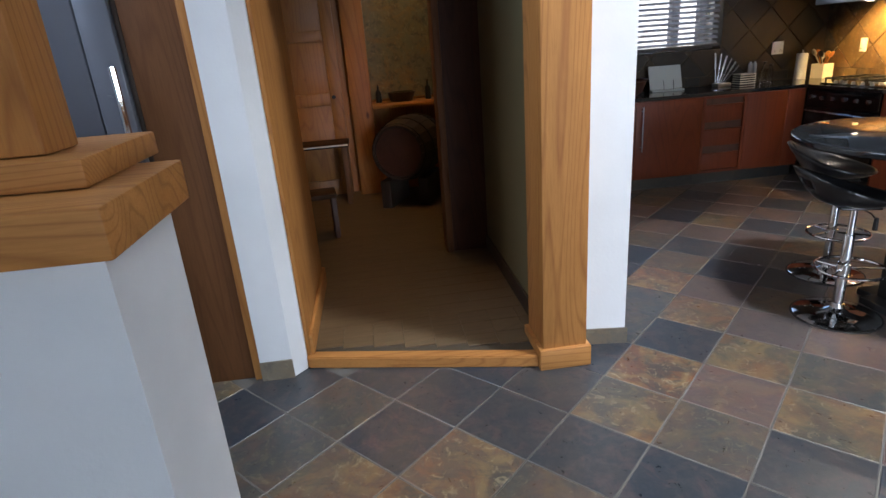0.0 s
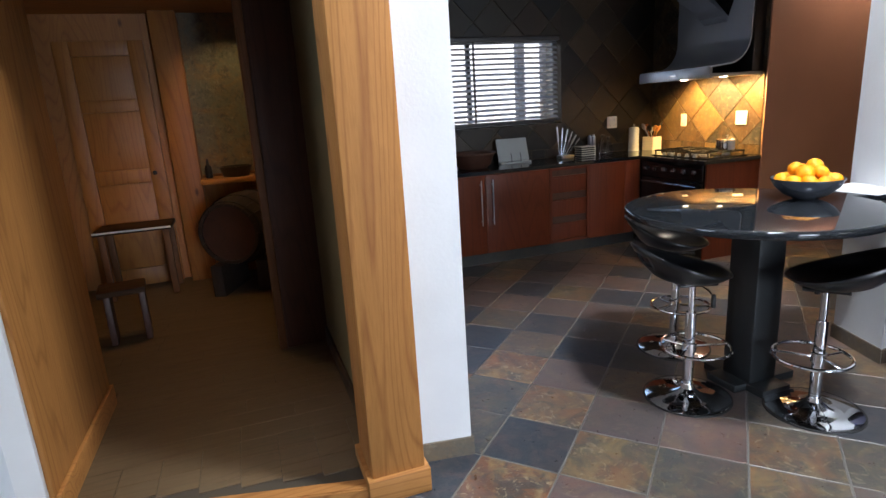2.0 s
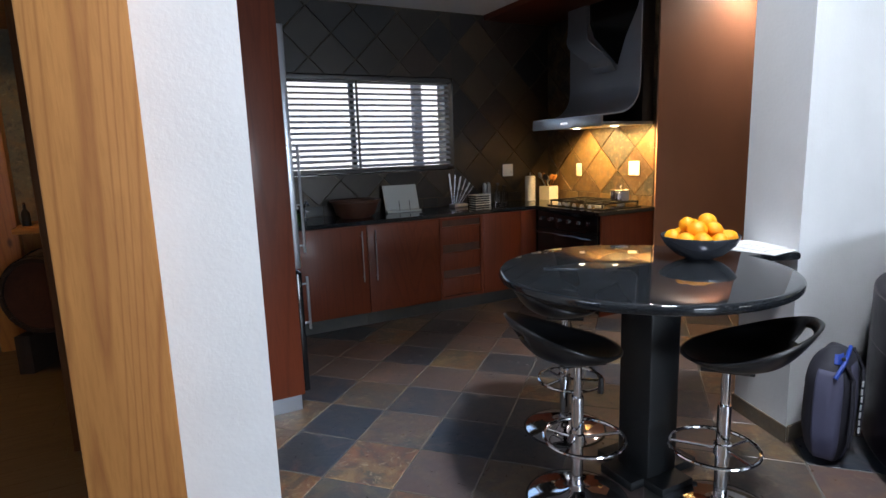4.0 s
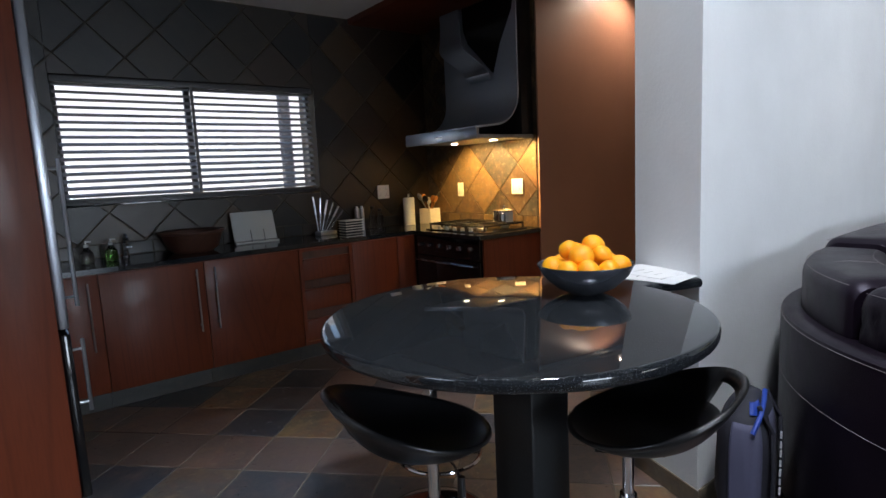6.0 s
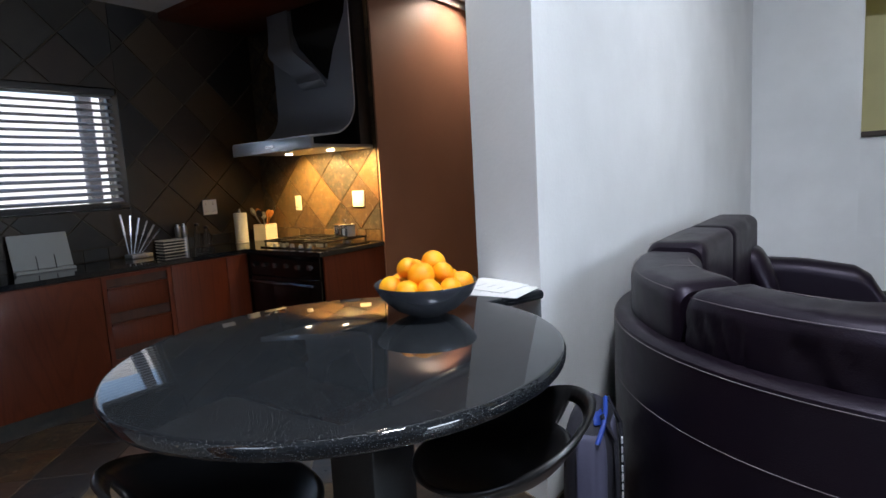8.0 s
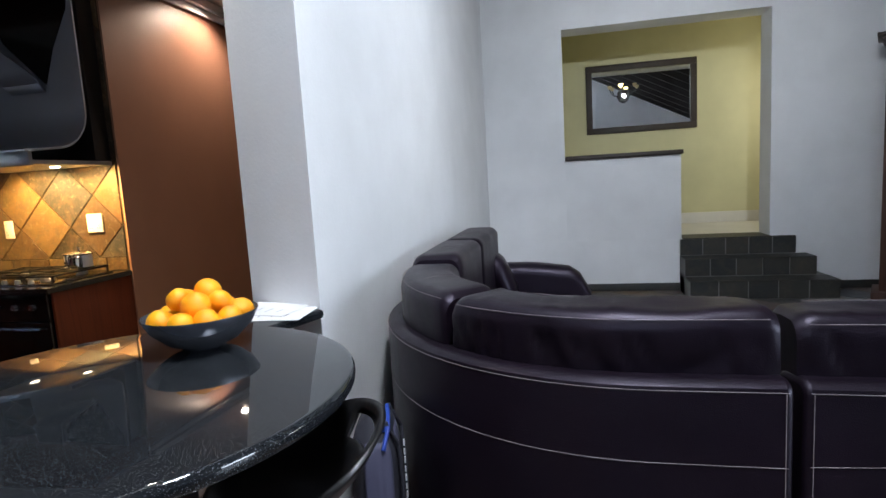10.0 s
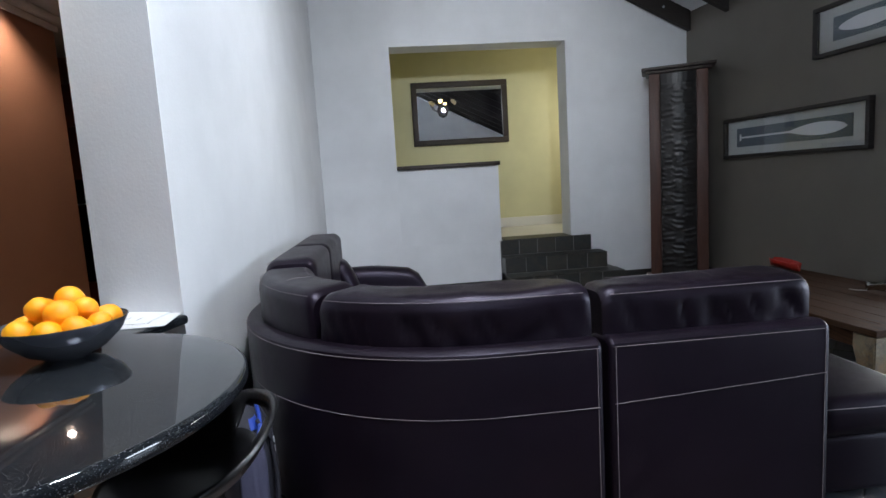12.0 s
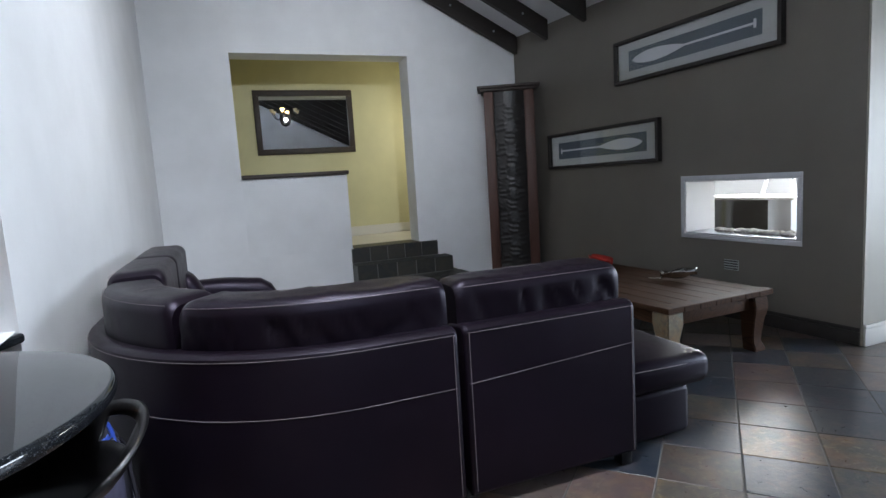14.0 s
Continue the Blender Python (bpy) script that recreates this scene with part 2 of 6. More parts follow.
M_STEEL = brushed("brushed_steel", (0.42, 0.45, 0.5), 0.32)
M_HOODSTEEL = brushed("hood_steel", (0.36, 0.40, 0.48), 0.36, 0.6)
M_GUNMETAL = brushed("gunmetal", (0.34, 0.36, 0.40), 0.24)
M_PEWTER = Mat("pewter", (0.15, 0.16, 0.19), 0.25, 0.7).m
M_SILVER = Mat("polished_silver", (0.8, 0.8, 0.76), 0.16, 1.0).m
M_PEARL = Mat("pearl_grey_enamel", (0.5, 0.51, 0.54), 0.35).m
M_BLACK = Mat("black_plastic", (0.008, 0.008, 0.009), 0.28).m
M_RUBBER = Mat("black_rubber", (0.01, 0.01, 0.01), 0.6).m
M_ENAMEL = Mat("black_enamel", (0.006, 0.006, 0.007), 0.12).m
M_IRON = Mat("cast_iron", (0.02, 0.02, 0.021), 0.55, 0.6).m
M_WHITEPLASTIC = Mat("white_plastic", (0.8, 0.79, 0.76), 0.35).m
M_PAPER = plaster("paper", (0.62, 0.64, 0.67), 0.8, 0.02)
M_INK = Mat("grey_ink", (0.25, 0.27, 0.3), 0.8).m
M_MIRROR = Mat("mirror_glass", (0.86, 0.88, 0.87), 0.01, 1.0).m
M_SLATEBLUE = Mat("blue_grey_card", (0.06, 0.085, 0.11), 0.7).m
M_GREYCARD = Mat("pale_grey_card", (0.42, 0.44, 0.44), 0.7).m
M_BLIND = Mat("blind_slat_paint", (0.05, 0.05, 0.052), 0.4).m
M_SLAT = Mat("venetian_slat_paint", (0.34, 0.34, 0.36), 0.35).m
M_SILVERDOOR = Mat("silver_grey_paint", (0.14, 0.15, 0.18), 0.4, 0.2).m
M_GREYDOOR = Mat("grey_fridge_paint", (0.035, 0.037, 0.045), 0.5, 0.0).m
M_RED = Mat("red_glaze", (0.35, 0.02, 0.012), 0.35).m
M_BLUE = Mat("blue_nylon", (0.012, 0.05, 0.32), 0.55).m
M_BAGCLOTH = plaster("grey_bag_cloth", (0.022, 0.022, 0.034), 0.75)
M_BAGPALE = plaster("pale_bag_cloth", (0.075, 0.075, 0.13), 0.75)
M_PEBBLE = plaster("pale_pebble", (0.5, 0.48, 0.45), 0.8)
M_WAX = Mat("cream_shade_glass", (0.8, 0.65, 0.35), 0.4).m


def glass(name, color=(1, 1, 1), rough=0.0):
    k = Mat(name, color, rough, Transmission_Weight=1.0, IOR=1.45)
    return k.m


M_GLASS = glass("clear_glass")
M_GREENGLASS = glass("green_glass", (0.35, 0.75, 0.2))


def orange_peel():
    k = Mat("orange_peel", (0.85, 0.30, 0.02), 0.45, Subsurface_Weight=0.08)
    v = k.coords((1, 1, 1), 11.0)
    k.set("Base Color", k.mix(k.range(k.noise(v, 12, 3), 0, 1, 0.3, 0.75), (0.93, 0.31, 0.003), (0.97, 0.44, 0.006)))
    k.bump(k.node("TexVoronoi", Vector=v, Scale=420.0).outputs["Distance"], 0.35, 0.002)
    return k.m


M_ORANGE = orange_peel()


def glow(name, color, strength):
    k = Mat(name, color, 0.5)
    k.set("Emission Color", (*color, 1)), k.set("Emission Strength", strength)
    return k.m


M_BULB = glow("warm_bulb", (1.0, 0.75, 0.3), 2.5)
M_DOWNLIGHT = glow("downlight_lens", (1.0, 0.85, 0.6), 8)


# ---- mesh helpers ----
def box(bm, x0, x1, y0, y1, z0, z1, bevel=0.0, seg=2, m=None):
    mat = Matrix.Translation(((x0 + x1) / 2, (y0 + y1) / 2, (z0 + z1) / 2)) @ Matrix.Diagonal((x1 - x0, y1 - y0, z1 - z0, 1))
    r = bmesh.ops.create_cube(bm, size=1, matrix=(m @ mat) if m else mat)
    if bevel:
        edges = {e for v in r["verts"] for e in v.link_edges}
        bmesh.ops.bevel(bm, geom=list(edges), offset=bevel, segments=seg, affect="EDGES", profile=0.5)
    return bm


def prism(bm, pts, z0, z1):
    lo = [bm.verts.new((x, y, z0)) for x, y in pts]
    hi = [bm.verts.new((x, y, z1)) for x, y in pts]
    bm.faces.new(lo[::-1]), bm.faces.new(hi)
    for i in range(len(pts)):
        j = (i + 1) % len(pts)
        bm.faces.new((lo[i], lo[j], hi[j], hi[i]))
    bmesh.ops.recalc_face_normals(bm, faces=bm.faces)
    return bm


def lathe(bm, prof, n=32, m=None):
    """A turned solid round z from (radius, height) pairs."""
    rings = []
    for r, z in prof:
        if r < 1e-5:
            rings.append([bm.verts.new((0, 0, z))])
        else:
            rings.append([bm.verts.new((r * math.cos(2 * math.pi * i / n), r * math.sin(2 * math.pi * i / n), z)) for i in range(n)])
    made = [v for r in rings for v in r]
    for a, b in zip(rings, rings[1:]):
        for i in range(n):
            j = (i + 1) % n
            f = [a[i % len(a)], a[j % len(a)], b[j % len(b)], b[i % len(b)]]
            f = list(dict.fromkeys(f))
            if len(f) > 2:
                bm.faces.new(f)
    if m:
        bmesh.ops.transform(bm, matrix=m, verts=made)
    bmesh.ops.recalc_face_normals(bm, faces=bm.faces)
    return bm


def tube(bm, pts, r, n=8, closed=False):
    pts = [Vector(p) for p in pts]
    rings, k = [], len(pts)
    up = Vector((0, 0, 1))
    for i, p in enumerate(pts):
        a = pts[(i - 1) % k] if (closed or i) else p
        b = pts[(i + 1) % k] if (closed or i < k - 1) else p
        d = (b - a).normalized()
        s = d.cross(up if abs(d.z) < 0.95 else Vector((1, 0, 0))).normalized()
        t = s.cross(d)
        rr = r[i] if isinstance(r, (list, tuple)) else r
        rings.append([bm.verts.new(p + s * rr * math.cos(2 * math.pi * j / n) + t * rr * math.sin(2 * math.pi * j / n)) for j in range(n)])
    last = k if closed else k - 1
    for i in range(last):
        a, b = rings[i], rings[(i + 1) % k]
        for j in range(n):
            bm.faces.new((a[j], a[(j + 1) % n], b[(j + 1) % n], b[j]))
    if not closed:
        bm.faces.new(rings[0][::-1]), bm.faces.new(rings[-1])
    bmesh.ops.recalc_face_normals(bm, faces=bm.faces)
    return bm


def finish(name, bm, material, smooth=None):
    me = bpy.data.meshes.new(name)
    if smooth is not False:
        for f in bm.faces:
            f.smooth = True
        for e in bm.edges:
            if len(e.link_faces) == 2 and e.calc_face_angle(0) > radians(smooth or 35):
                e.smooth = False
    bm.to_mesh(me)
    bm.free()
    me.materials.append(material)
    return me


def part(name, bm, material, parent, label="", smooth=None):
    ob = new(name, finish(name, bm, material, smooth))
    if parent:
        ob.parent = parent
    return tagged(ob, label)


def thing(name, label, category, at=(0, 0, 0), rz=0.0, group=""):
    ob = new(name)
    ob.empty_display_size = 0.1
    ob.matrix_world = pose(*at, 0, 0, rz)
    return tagged(ob, label, category, group)


def solid(name, bm, material, label, category, at=(0, 0, 0), rz=0.0, group="", smooth=None):
    ob = new(name, finish(name, bm, material, smooth))
    ob.matrix_world = pose(*at, 0, 0, rz)
    return tagged(ob, label, category, group)


def structure(name, bm, material, m=None, label=""):
    ob = new(name, finish(name, bm, material, 30))
    if m:
        ob.matrix_world = m
    return tagged(ob, label, "", "", "structure")


def B(*a, **k):
    return box(bmesh.new(), *a, **k)


def holed(bm, u0, u1, z0, z1, hu0, hu1, hz0, hz1, y0, y1):
    """A wall along x with one opening through it."""
    box(bm, u0, hu0, y0, y1, z0, z1), box(bm, hu1, u1, y0, y1, z0, z1)
    if hz0 > z0:
        box(bm, hu0, hu1, y0, y1, z0, hz0)
    box(bm, hu0, hu1, y0, y1, hz1, z1)
    return bm


# ---- the large structure ----
WIN = (2.120, 3.980, 1.260, 2.140)
structure("floor", B(-2.7, 9.0, -4.4, 5.9, -0.2, -0.0025), M_GROUT)
structure("wall_kitchen_window", holed(bmesh.new(), 1.5, 5.5, -0.05, 2.75, *WIN, 5.604, 5.9), M_GROUT_WALL)
structure("wall_hob", B(5.155, 5.5, 4.13, 5.6, -0.05, 3.0), M_GROUT_WALL)
structure("wall_passage", B(5.5, 7.05, 4.13, 4.45, -0.05, 3.0), M_BROWN)
structure("wall_passage_end", B(5.152, 5.5, 4.115, 4.13, -0.05, 3.0), M_BROWN)
structure("wall_passage_far", B(8.5, 8.7, 2.47, 6.0, -0.05, 3.0), M_BROWN)
structure("wall_scullery_back", B(5.5, 8.7, 5.9, 6.1, -0.05, 3.0), M_BROWN)
structure("cornice", B(5.15, 7.05, 4.05, 4.115, 2.9, 2.975, bevel=0.025), M_WHITE)
structure("cornice", B(5.15, 7.05, 4.09, 4.115, 2.84, 2.9, bevel=0.01), M_WHITE)
bm = bmesh.new()
prism(bm, [(3.825, 2.116), (3.95, 2.47), (8.9, 2.47), (8.9, 2.116)], -0.05, 5.9)
structure("wall_white", bm, M_WHITE)
bm = bmesh.new()
prism(bm, [(1.12, 2.35), (1.505, 2.292), (1.505, 5.9), (1.12, 5.9)], -0.05, 5.9)
structure("wall_pillar", bm, M_WHITE)
structure("wall_olive", B(1.1, 1.118, 2.37, 5.85, 0.0, 2.5), M_GREEN)
structure("wall_upper", B(1.506, 3.90, 2.12, 2.46, 2.78, 5.9), M_WHITE)
structure("wall_upper_west", B(-2.7, 1.12, 2.45, 2.75, 2.42, 5.9), M_WHITE)
bm = bmesh.new()
prism(bm, [(-0.33, 2.372), (-0.175, 2.372), (-0.115, 2.44), (-0.115, 3.4), (-0.33, 3.4)], -0.05, 2.42)
structure("wall_white_pier", bm, M_WHITE)
structure("wall_pine_lining", B(-0.114, -0.095, 2.46, 3.42, 0.0, 2.42, bevel=0.003), M_PINE)
structure("wall_west", holed(bmesh.new(), -4.4, 3.2, -0.05, 5.9, 0.5, 2.3, 2.7, 4.3, -0.1, 0.2), M_WHITE, pose(-2.6, 0, 0, 0, 0, 90))
structure("wall_south", holed(bmesh.new(), -2.7, 4.4, -0.05, 3.2, 1.6, 3.4, 0.45, 2.4, -4.5, -4.2), M_WHITE)
structure("wall_north_hall", B(-2.7, -1.3, 2.45, 2.75, -0.05, 2.42), M_WHITE)
structure("ceiling_kitchen", B(1.5, 4.36, 2.46, 5.62, 2.75, 2.9), M_WHITE)
part("downlight_lens", lathe(bmesh.new(), [(0, 0), (0.03, 0), (0.038, 0.006)], 16, Matrix.Translation((4.0, 3.05, 2.742))), M_DOWNLIGHT, bpy.data.objects["ceiling_kitchen"])
structure("ceiling_passage", B(4.36, 8.7, 2.46, 6.1, 2.98, 3.1), M_WHITE)
structure("bulkhead", B(4.36, 5.15, 4.13, 5.6, 2.7, 2.98, bevel=0.004), M_MAHOGANY)
structure("ceiling_cellar", B(-1.6, 1.12, 2.75, 6.1, 2.42, 2.5), M_PINE_X)
RISE = 0.5


def roof_z(y):
    return 3.22 + RISE * (y + 2.45)


bm = bmesh.new()
vs = [bm.verts.new((x, y, roof_z(y) + dz)) for x in (-2.8, 9.0) for y, dz in ((-4.6, 0), (2.5, 0), (2.5, 0.2), (-4.6, 0.2))]
for f in ((0, 1, 2, 3), (7, 6, 5, 4), (0, 4, 5, 1), (1, 5, 6, 2), (2, 6, 7, 3), (3, 7, 4, 0)):
    bm.faces.new([vs[i] for i in f])
bmesh.ops.recalc_face_normals(bm, faces=bm.faces)
structure("ceiling_living", bm, M_WHITE)

# the gable with the stair opening
bm = bmesh.new()
structure("wall_gable", holed(bm, -2.9, 2.12, -0.05, 5.9, -0.91, 1.22, 0.585, 2.96, -0.35, 0), M_WHITE, pose(8.555, 0, 0, 0, 0, 90))
structure("wall_parapet", B(8.555, 8.8, -0.02, 1.22, 0.585, 1.515), M_WHITE)
structure("parapet_cap", B(8.51, 8.84, -0.04, 1.219, 1.517, 1.565, bevel=0.006), M_DARKWOOD)
structure("wall_stair_hall_back", B(10.33, 10.6, -3.0, 3.2, 0.3, 3.6), M_YELLOW)
structure("wall_stair_hall_side", B(8.91, 10.33, 1.9, 2.1, 0.3, 3.6), M_YELLOW)
structure("wall_stair_hall_end", B(8.91, 10.33, -3.0, -2.6, 0.3, 3.6), M_YELLOW)
structure("floor_stair_hall", B(8.9, 10.33, -2.6, 1.9, 0.45, 0.585), M_CREAM)
structure("floor_stair_threshold", B(8.556, 8.9, -0.91, 1.22, 0.45, 0.584), M_CREAM)
structure("ceiling_stair_hall", B(8.91, 10.33, -2.6, 1.9, 3.3, 3.45), M_YELLOW)
structure("baseboard_stair_hall", B(10.30, 10.328, -2.6, 1.9, 0.586, 0.73, bevel=0.006), M_CREAM)

# the taupe wall, turned a little, with the see-through hearth
TAUPE = pose(4.14, -2.71, 0, 0, 0, math.degrees(math.atan2(0.26, 4.415)))
structure("wall_taupe", holed(bmesh.new(), 0.0, 4.75, -0.05, 5.2, 0.465, 1.54, 0.725, 1.215, -0.38, 0), M_GREY, TAUPE)
structure("wall_cream_return", B(4.125, 4.4, -4.25, -2.715, -0.05, 3.6), M_SAND)
structure("baseboard_taupe", B(0.0, 4.42, 0.0, 0.018, 0.0, 0.10, bevel=0.006), M_RAFTER, TAUPE)
structure("baseboard_taupe", B(0.0, 4.42, 0.0, 0.012, 0.101, 0.13, bevel=0.005), M_RAFTER, TAUPE)
structure("baseboard_cream", B(4.105, 4.124, -4.2, -2.715, 0.0, 0.13, bevel=0.006), M_CREAM)
structure("baseboard_cream", B(4.10, 4.118, -4.2, -2.712, 0.131, 0.16, bevel=0.005), M_CREAM)
structure("floor_hearth_room", B(4.1, 9.0, -6.2, -3.0, -0.2, -0.004), M_CREAM)
structure("wall_hearth_room_back", B(4.1, 9.0, -6.4, -6.2, -0.05, 3.2), M_WHITE)
structure("wall_hearth_room_east", B(9.0, 9.2, -6.2, -2.8, -0.05, 3.2), M_WHITE)
structure("wall_hearth_room_west", B(4.1, 4.3, -6.2, -4.26, -0.05, 3.2), M_WHITE)
structure("ceiling_hearth_room", B(4.1, 9.2, -6.4, -2.9, 2.7, 2.8), M_WHITE)

# rafters under the sloping ceiling
rafter_n = 0
for k in range(13):
    x = 8.47 - 0.78 * k
    bm = bmesh.new()
    vs = [bm.verts.new((x + dx, y, roof_z(y) + dz)) for dx in (-0.035, 0.035) for y, dz in ((-2.44 if x > 4.3 else -4.19, -0.235), (2.11, -0.235), (2.11, -0.002), (-2.44 if x > 4.3 else -4.19, -0.002))]
    for f in ((0, 1, 2, 3), (7, 6, 5, 4), (0, 4, 5, 1), (1, 5, 6, 2), (2, 6, 7, 3), (3, 7, 4, 0)):
        bm.faces.new([vs[i] for i in f])
    bmesh.ops.recalc_face_normals(bm, faces=bm.faces)
    bmesh.ops.bevel(bm, geom=bm.edges[:], offset=0.004, segments=1, affect="EDGES")
    r = structure("rafter", bm, M_RAFTER)
    if x > 4.3:
        for y in (-2.1, -1.5, 0.3):
            bm = bmesh.new()
            lathe(bm, [(0, 0.012), (0.012, 0.010), (0.016, 0)], 8, Matrix.Translation((x - 0.034, y, roof_z(y) - 0.12)) @ pose(0, 0, 0, 0, -90, 0))
            part("bolt_head", bm, M_STEEL, r)

# skirting of slate along the white walls
bm = bmesh.new()
prism(bm, [(3.815, 2.106), (3.942, 2.478), (3.95, 2.47), (3.825, 2.116)], 0.0, 0.085)
structure("baseboard_pier", bm, M_SKIRT)
structure("baseboard_white", B(3.83, 8.55, 2.105, 2.115, 0.0, 0.085, bevel=0.003), M_SKIRT)
bm = bmesh.new()
prism(bm, [(1.27, 2.318), (1.515, 2.281), (1.515, 2.6), (1.506, 2.6), (1.506, 2.291), (1.27, 2.328)], 0.0, 0.085)
structure("baseboard_pillar", bm, M_SKIRT)
structure("baseboard_gable", B(8.535, 8.554, -2.4, 2.1, 0.0, 0.085, bevel=0.003), M_SLATE_STEP)
bm = bmesh.new()
prism(bm, [(-0.33, 2.362), (-0.171, 2.362), (-0.175, 2.371), (-0.33, 2.371)], 0.0, 0.10)
structure("baseboard_white_pier", bm, M_SKIRT)

# timber round the cellar doorway
post = structure("post_pine", B(1.035, 1.248, 2.15, 2.41, 0.0, 2.78, bevel=0.006), M_PINE)
part("post_base", B(1.015, 1.265, 2.128, 2.42, 0.0, 0.105, bevel=0.004), M_PINE_X, post)
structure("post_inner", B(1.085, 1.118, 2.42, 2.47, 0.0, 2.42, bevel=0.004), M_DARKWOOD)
bm = bmesh.new()
prism(bm, [(-0.113, 2.43), (1.03, 2.16), (1.03, 2.23), (-0.113, 2.5)], 0.0, 0.062)
bmesh.ops.bevel(bm, geom=bm.edges[:], offset=0.006, segments=2, affect="EDGES")
structure("threshold_pine", bm, M_PINE_X)
structure("lintel_pine", B(-0.114, 1.10, 2.42, 2.62, 2.42, 2.6, bevel=0.004), M_PINE_X)
bm = bmesh.new()
prism(bm, [(-1.6, 2.76), (-0.33, 2.76), (-0.33, 2.5), (-0.113, 2.5), (1.03, 2.235), (1.12, 2.235), (1.12, 6.0), (-1.6, 6.0)], -0.01, 0.052)
structure("floor_cellar", bm, M_GROUT_WALL)
structure("wall_cellar_back", B(-1.6, 1.12, 5.95, 6.1, 0.0, 2.5), M_PINE_ORANGE)
structure("wall_cellar_west", B(-1.7, -1.6, 2.7, 6.1, 0.0, 2.5), M_PINE_ORANGE)
structure("wall_cellar_south", B(-1.6, -0.33, 2.68, 2.76, 0.0, 2.42), M_PINE_ORANGE)
structure("baseboard_cellar_pine", B(-0.094, -0.075, 2.46, 3.42, 0.055, 0.17, bevel=0.004), M_PINE_X)
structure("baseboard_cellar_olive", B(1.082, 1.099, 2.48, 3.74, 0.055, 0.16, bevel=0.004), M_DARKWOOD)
structure("door_frame_cellar", B(0.84, 1.099, 3.745, 3.90, 0.053, 2.42, bevel=0.005), M_REDWOOD)
structure("door_frame_cellar", B(0.79, 0.84, 3.73, 3.915, 0.053, 2.42, bevel=0.008), M_PINE_DARK)


# ---- things ----
def kitchen_door(parent, x0, x1, z0, z1, handle_x=None, name="door"):
    d = part(name, B(x0 + 0.002, x1 - 0.002, 4.98, 5.0, z0, z1, bevel=0.0025), M_MAHOGANY, parent)
    if handle_x is not None:
        bm = bmesh.new()
        tube(bm, [(handle_x, 4.945, z1 - 0.46), (handle_x, 4.945, z1 - 0.04)], 0.006)
        for z in (z1 - 0.42, z1 - 0.08):
            tube(bm, [(handle_x, 4.945, z), (handle_x, 4.981, z)], 0.004, 6)
        part("handle", bm, M_STEEL, d, "slim brushed steel bar handle")
    return d


def base_unit(x0, x1, label, handles=(), split=None):
    u = thing("base_cabinet", label, "cabinet", group="kitchen base cabinets")
    part("body", B(x0 + 0.001, x1 - 0.001, 5.002, 5.58, 0.12, 0.868), M_MAHOGANY, u)
    part("kickboard", B(x0 + 0.001, x1 - 0.001, 5.06, 5.075, 0.0, 0.119), M_SLATE_STEP, u, "slate-clad kickboard")
    for a, b, h in handles:
        kitchen_door(u, a, b, 0.125, 0.862, h)
    return u


base_unit(1.95, 2.19, "narrow mahogany-red base cabinet under the granite worktop by the fridge", [(1.95, 2.19, 2.13)])
base_unit(2.19, 2.80, "mahogany-red base cabinet with slim steel bar handle below the window", [(2.19, 2.80, 2.745)])
base_unit(2.80, 3.47, "mahogany-red base cabinet with slim steel handle beside the drawers", [(2.80, 3.47, 2.86)])
u = base_unit(3.47, 3.92, "mahogany-red cabinet of three drawers with recessed grips")
part("frame", holed(bmesh.new(), 3.472, 3.918, 0.125, 0.862, 3.50, 3.89, 0.15, 0.84, 4.98, 5.0), M_MAHOGANY, u)
# thin dark sheet: shade of the grip recesses put in as colour
part("shadow_gap", B(3.501, 3.889, 4.9998, 5.0012, 0.151, 0.839), M_REDWOOD, u, "dark red sheet standing in for shade between the drawer fronts")
for i in range(3):
    z = 0.155 + i * 0.232
    d = part("drawer", B(3.504, 3.886, 4.990, 4.9995, z, z + 0.165, bevel=0.003), M_MAHOGANY, u)
    part("grip_ledge", B(3.502, 3.888, 4.974, 4.989, z + 0.150, z + 0.165, bevel=0.003), M_MAHOGANY, d)
u = base_unit(3.92, 4.52, "mahogany-red corner base cabinet beside the oven", [(3.92, 4.34, None), (4.34, 4.517, None)])
# oven block and hob counter
ov = thing("oven", "wide black built-in oven under the gas hob", "oven")
part("body", B(4.545, 5.15, 4.145, 4.99, 0.12, 0.868), M_ENAMEL, ov)
part("door", B(4.522, 4.544, 4.15, 4.985, 0.20, 0.70, bevel=0.004), M_ENAMEL, ov, "glossy black oven door")
part("control_panel", B(4.522, 4.544, 4.15, 4.985, 0.705, 0.866, bevel=0.003), M_ENAMEL, ov)
bm = bmesh.new()
tube(bm, [(4.49, 4.2, 0.665), (4.49, 4.93, 0.665)], 0.008)
for y in (4.24, 4.89):
    tube(bm, [(4.49, y, 0.665), (4.523, y, 0.665)], 0.005, 6)
part("handle", bm, M_GUNMETAL, ov)
for i in range(6):
    part("knob", lathe(bmesh.new(), [(0, 0.022), (0.016, 0.02), (0.019, 0)], 16, Matrix.Translation((4.522, 4.25 + i * 0.13, 0.79)) @ pose(0, 0, 0, 0, -90, 0)), M_GUNMETAL, ov)
part("kickboard", B(4.58, 5.15, 4.16, 4.99, 0.0, 0.119), M_SLATE_STEP, ov)
ep = structure("panel_hob_end", B(4.545, 5.15, 4.125, 4.143, 0.0, 0.868, bevel=0.002), M_MAHOGANY)
wt = thing("worktop", "polished black granite worktop along the window and hob", "worktop")
bm = bmesh.new()
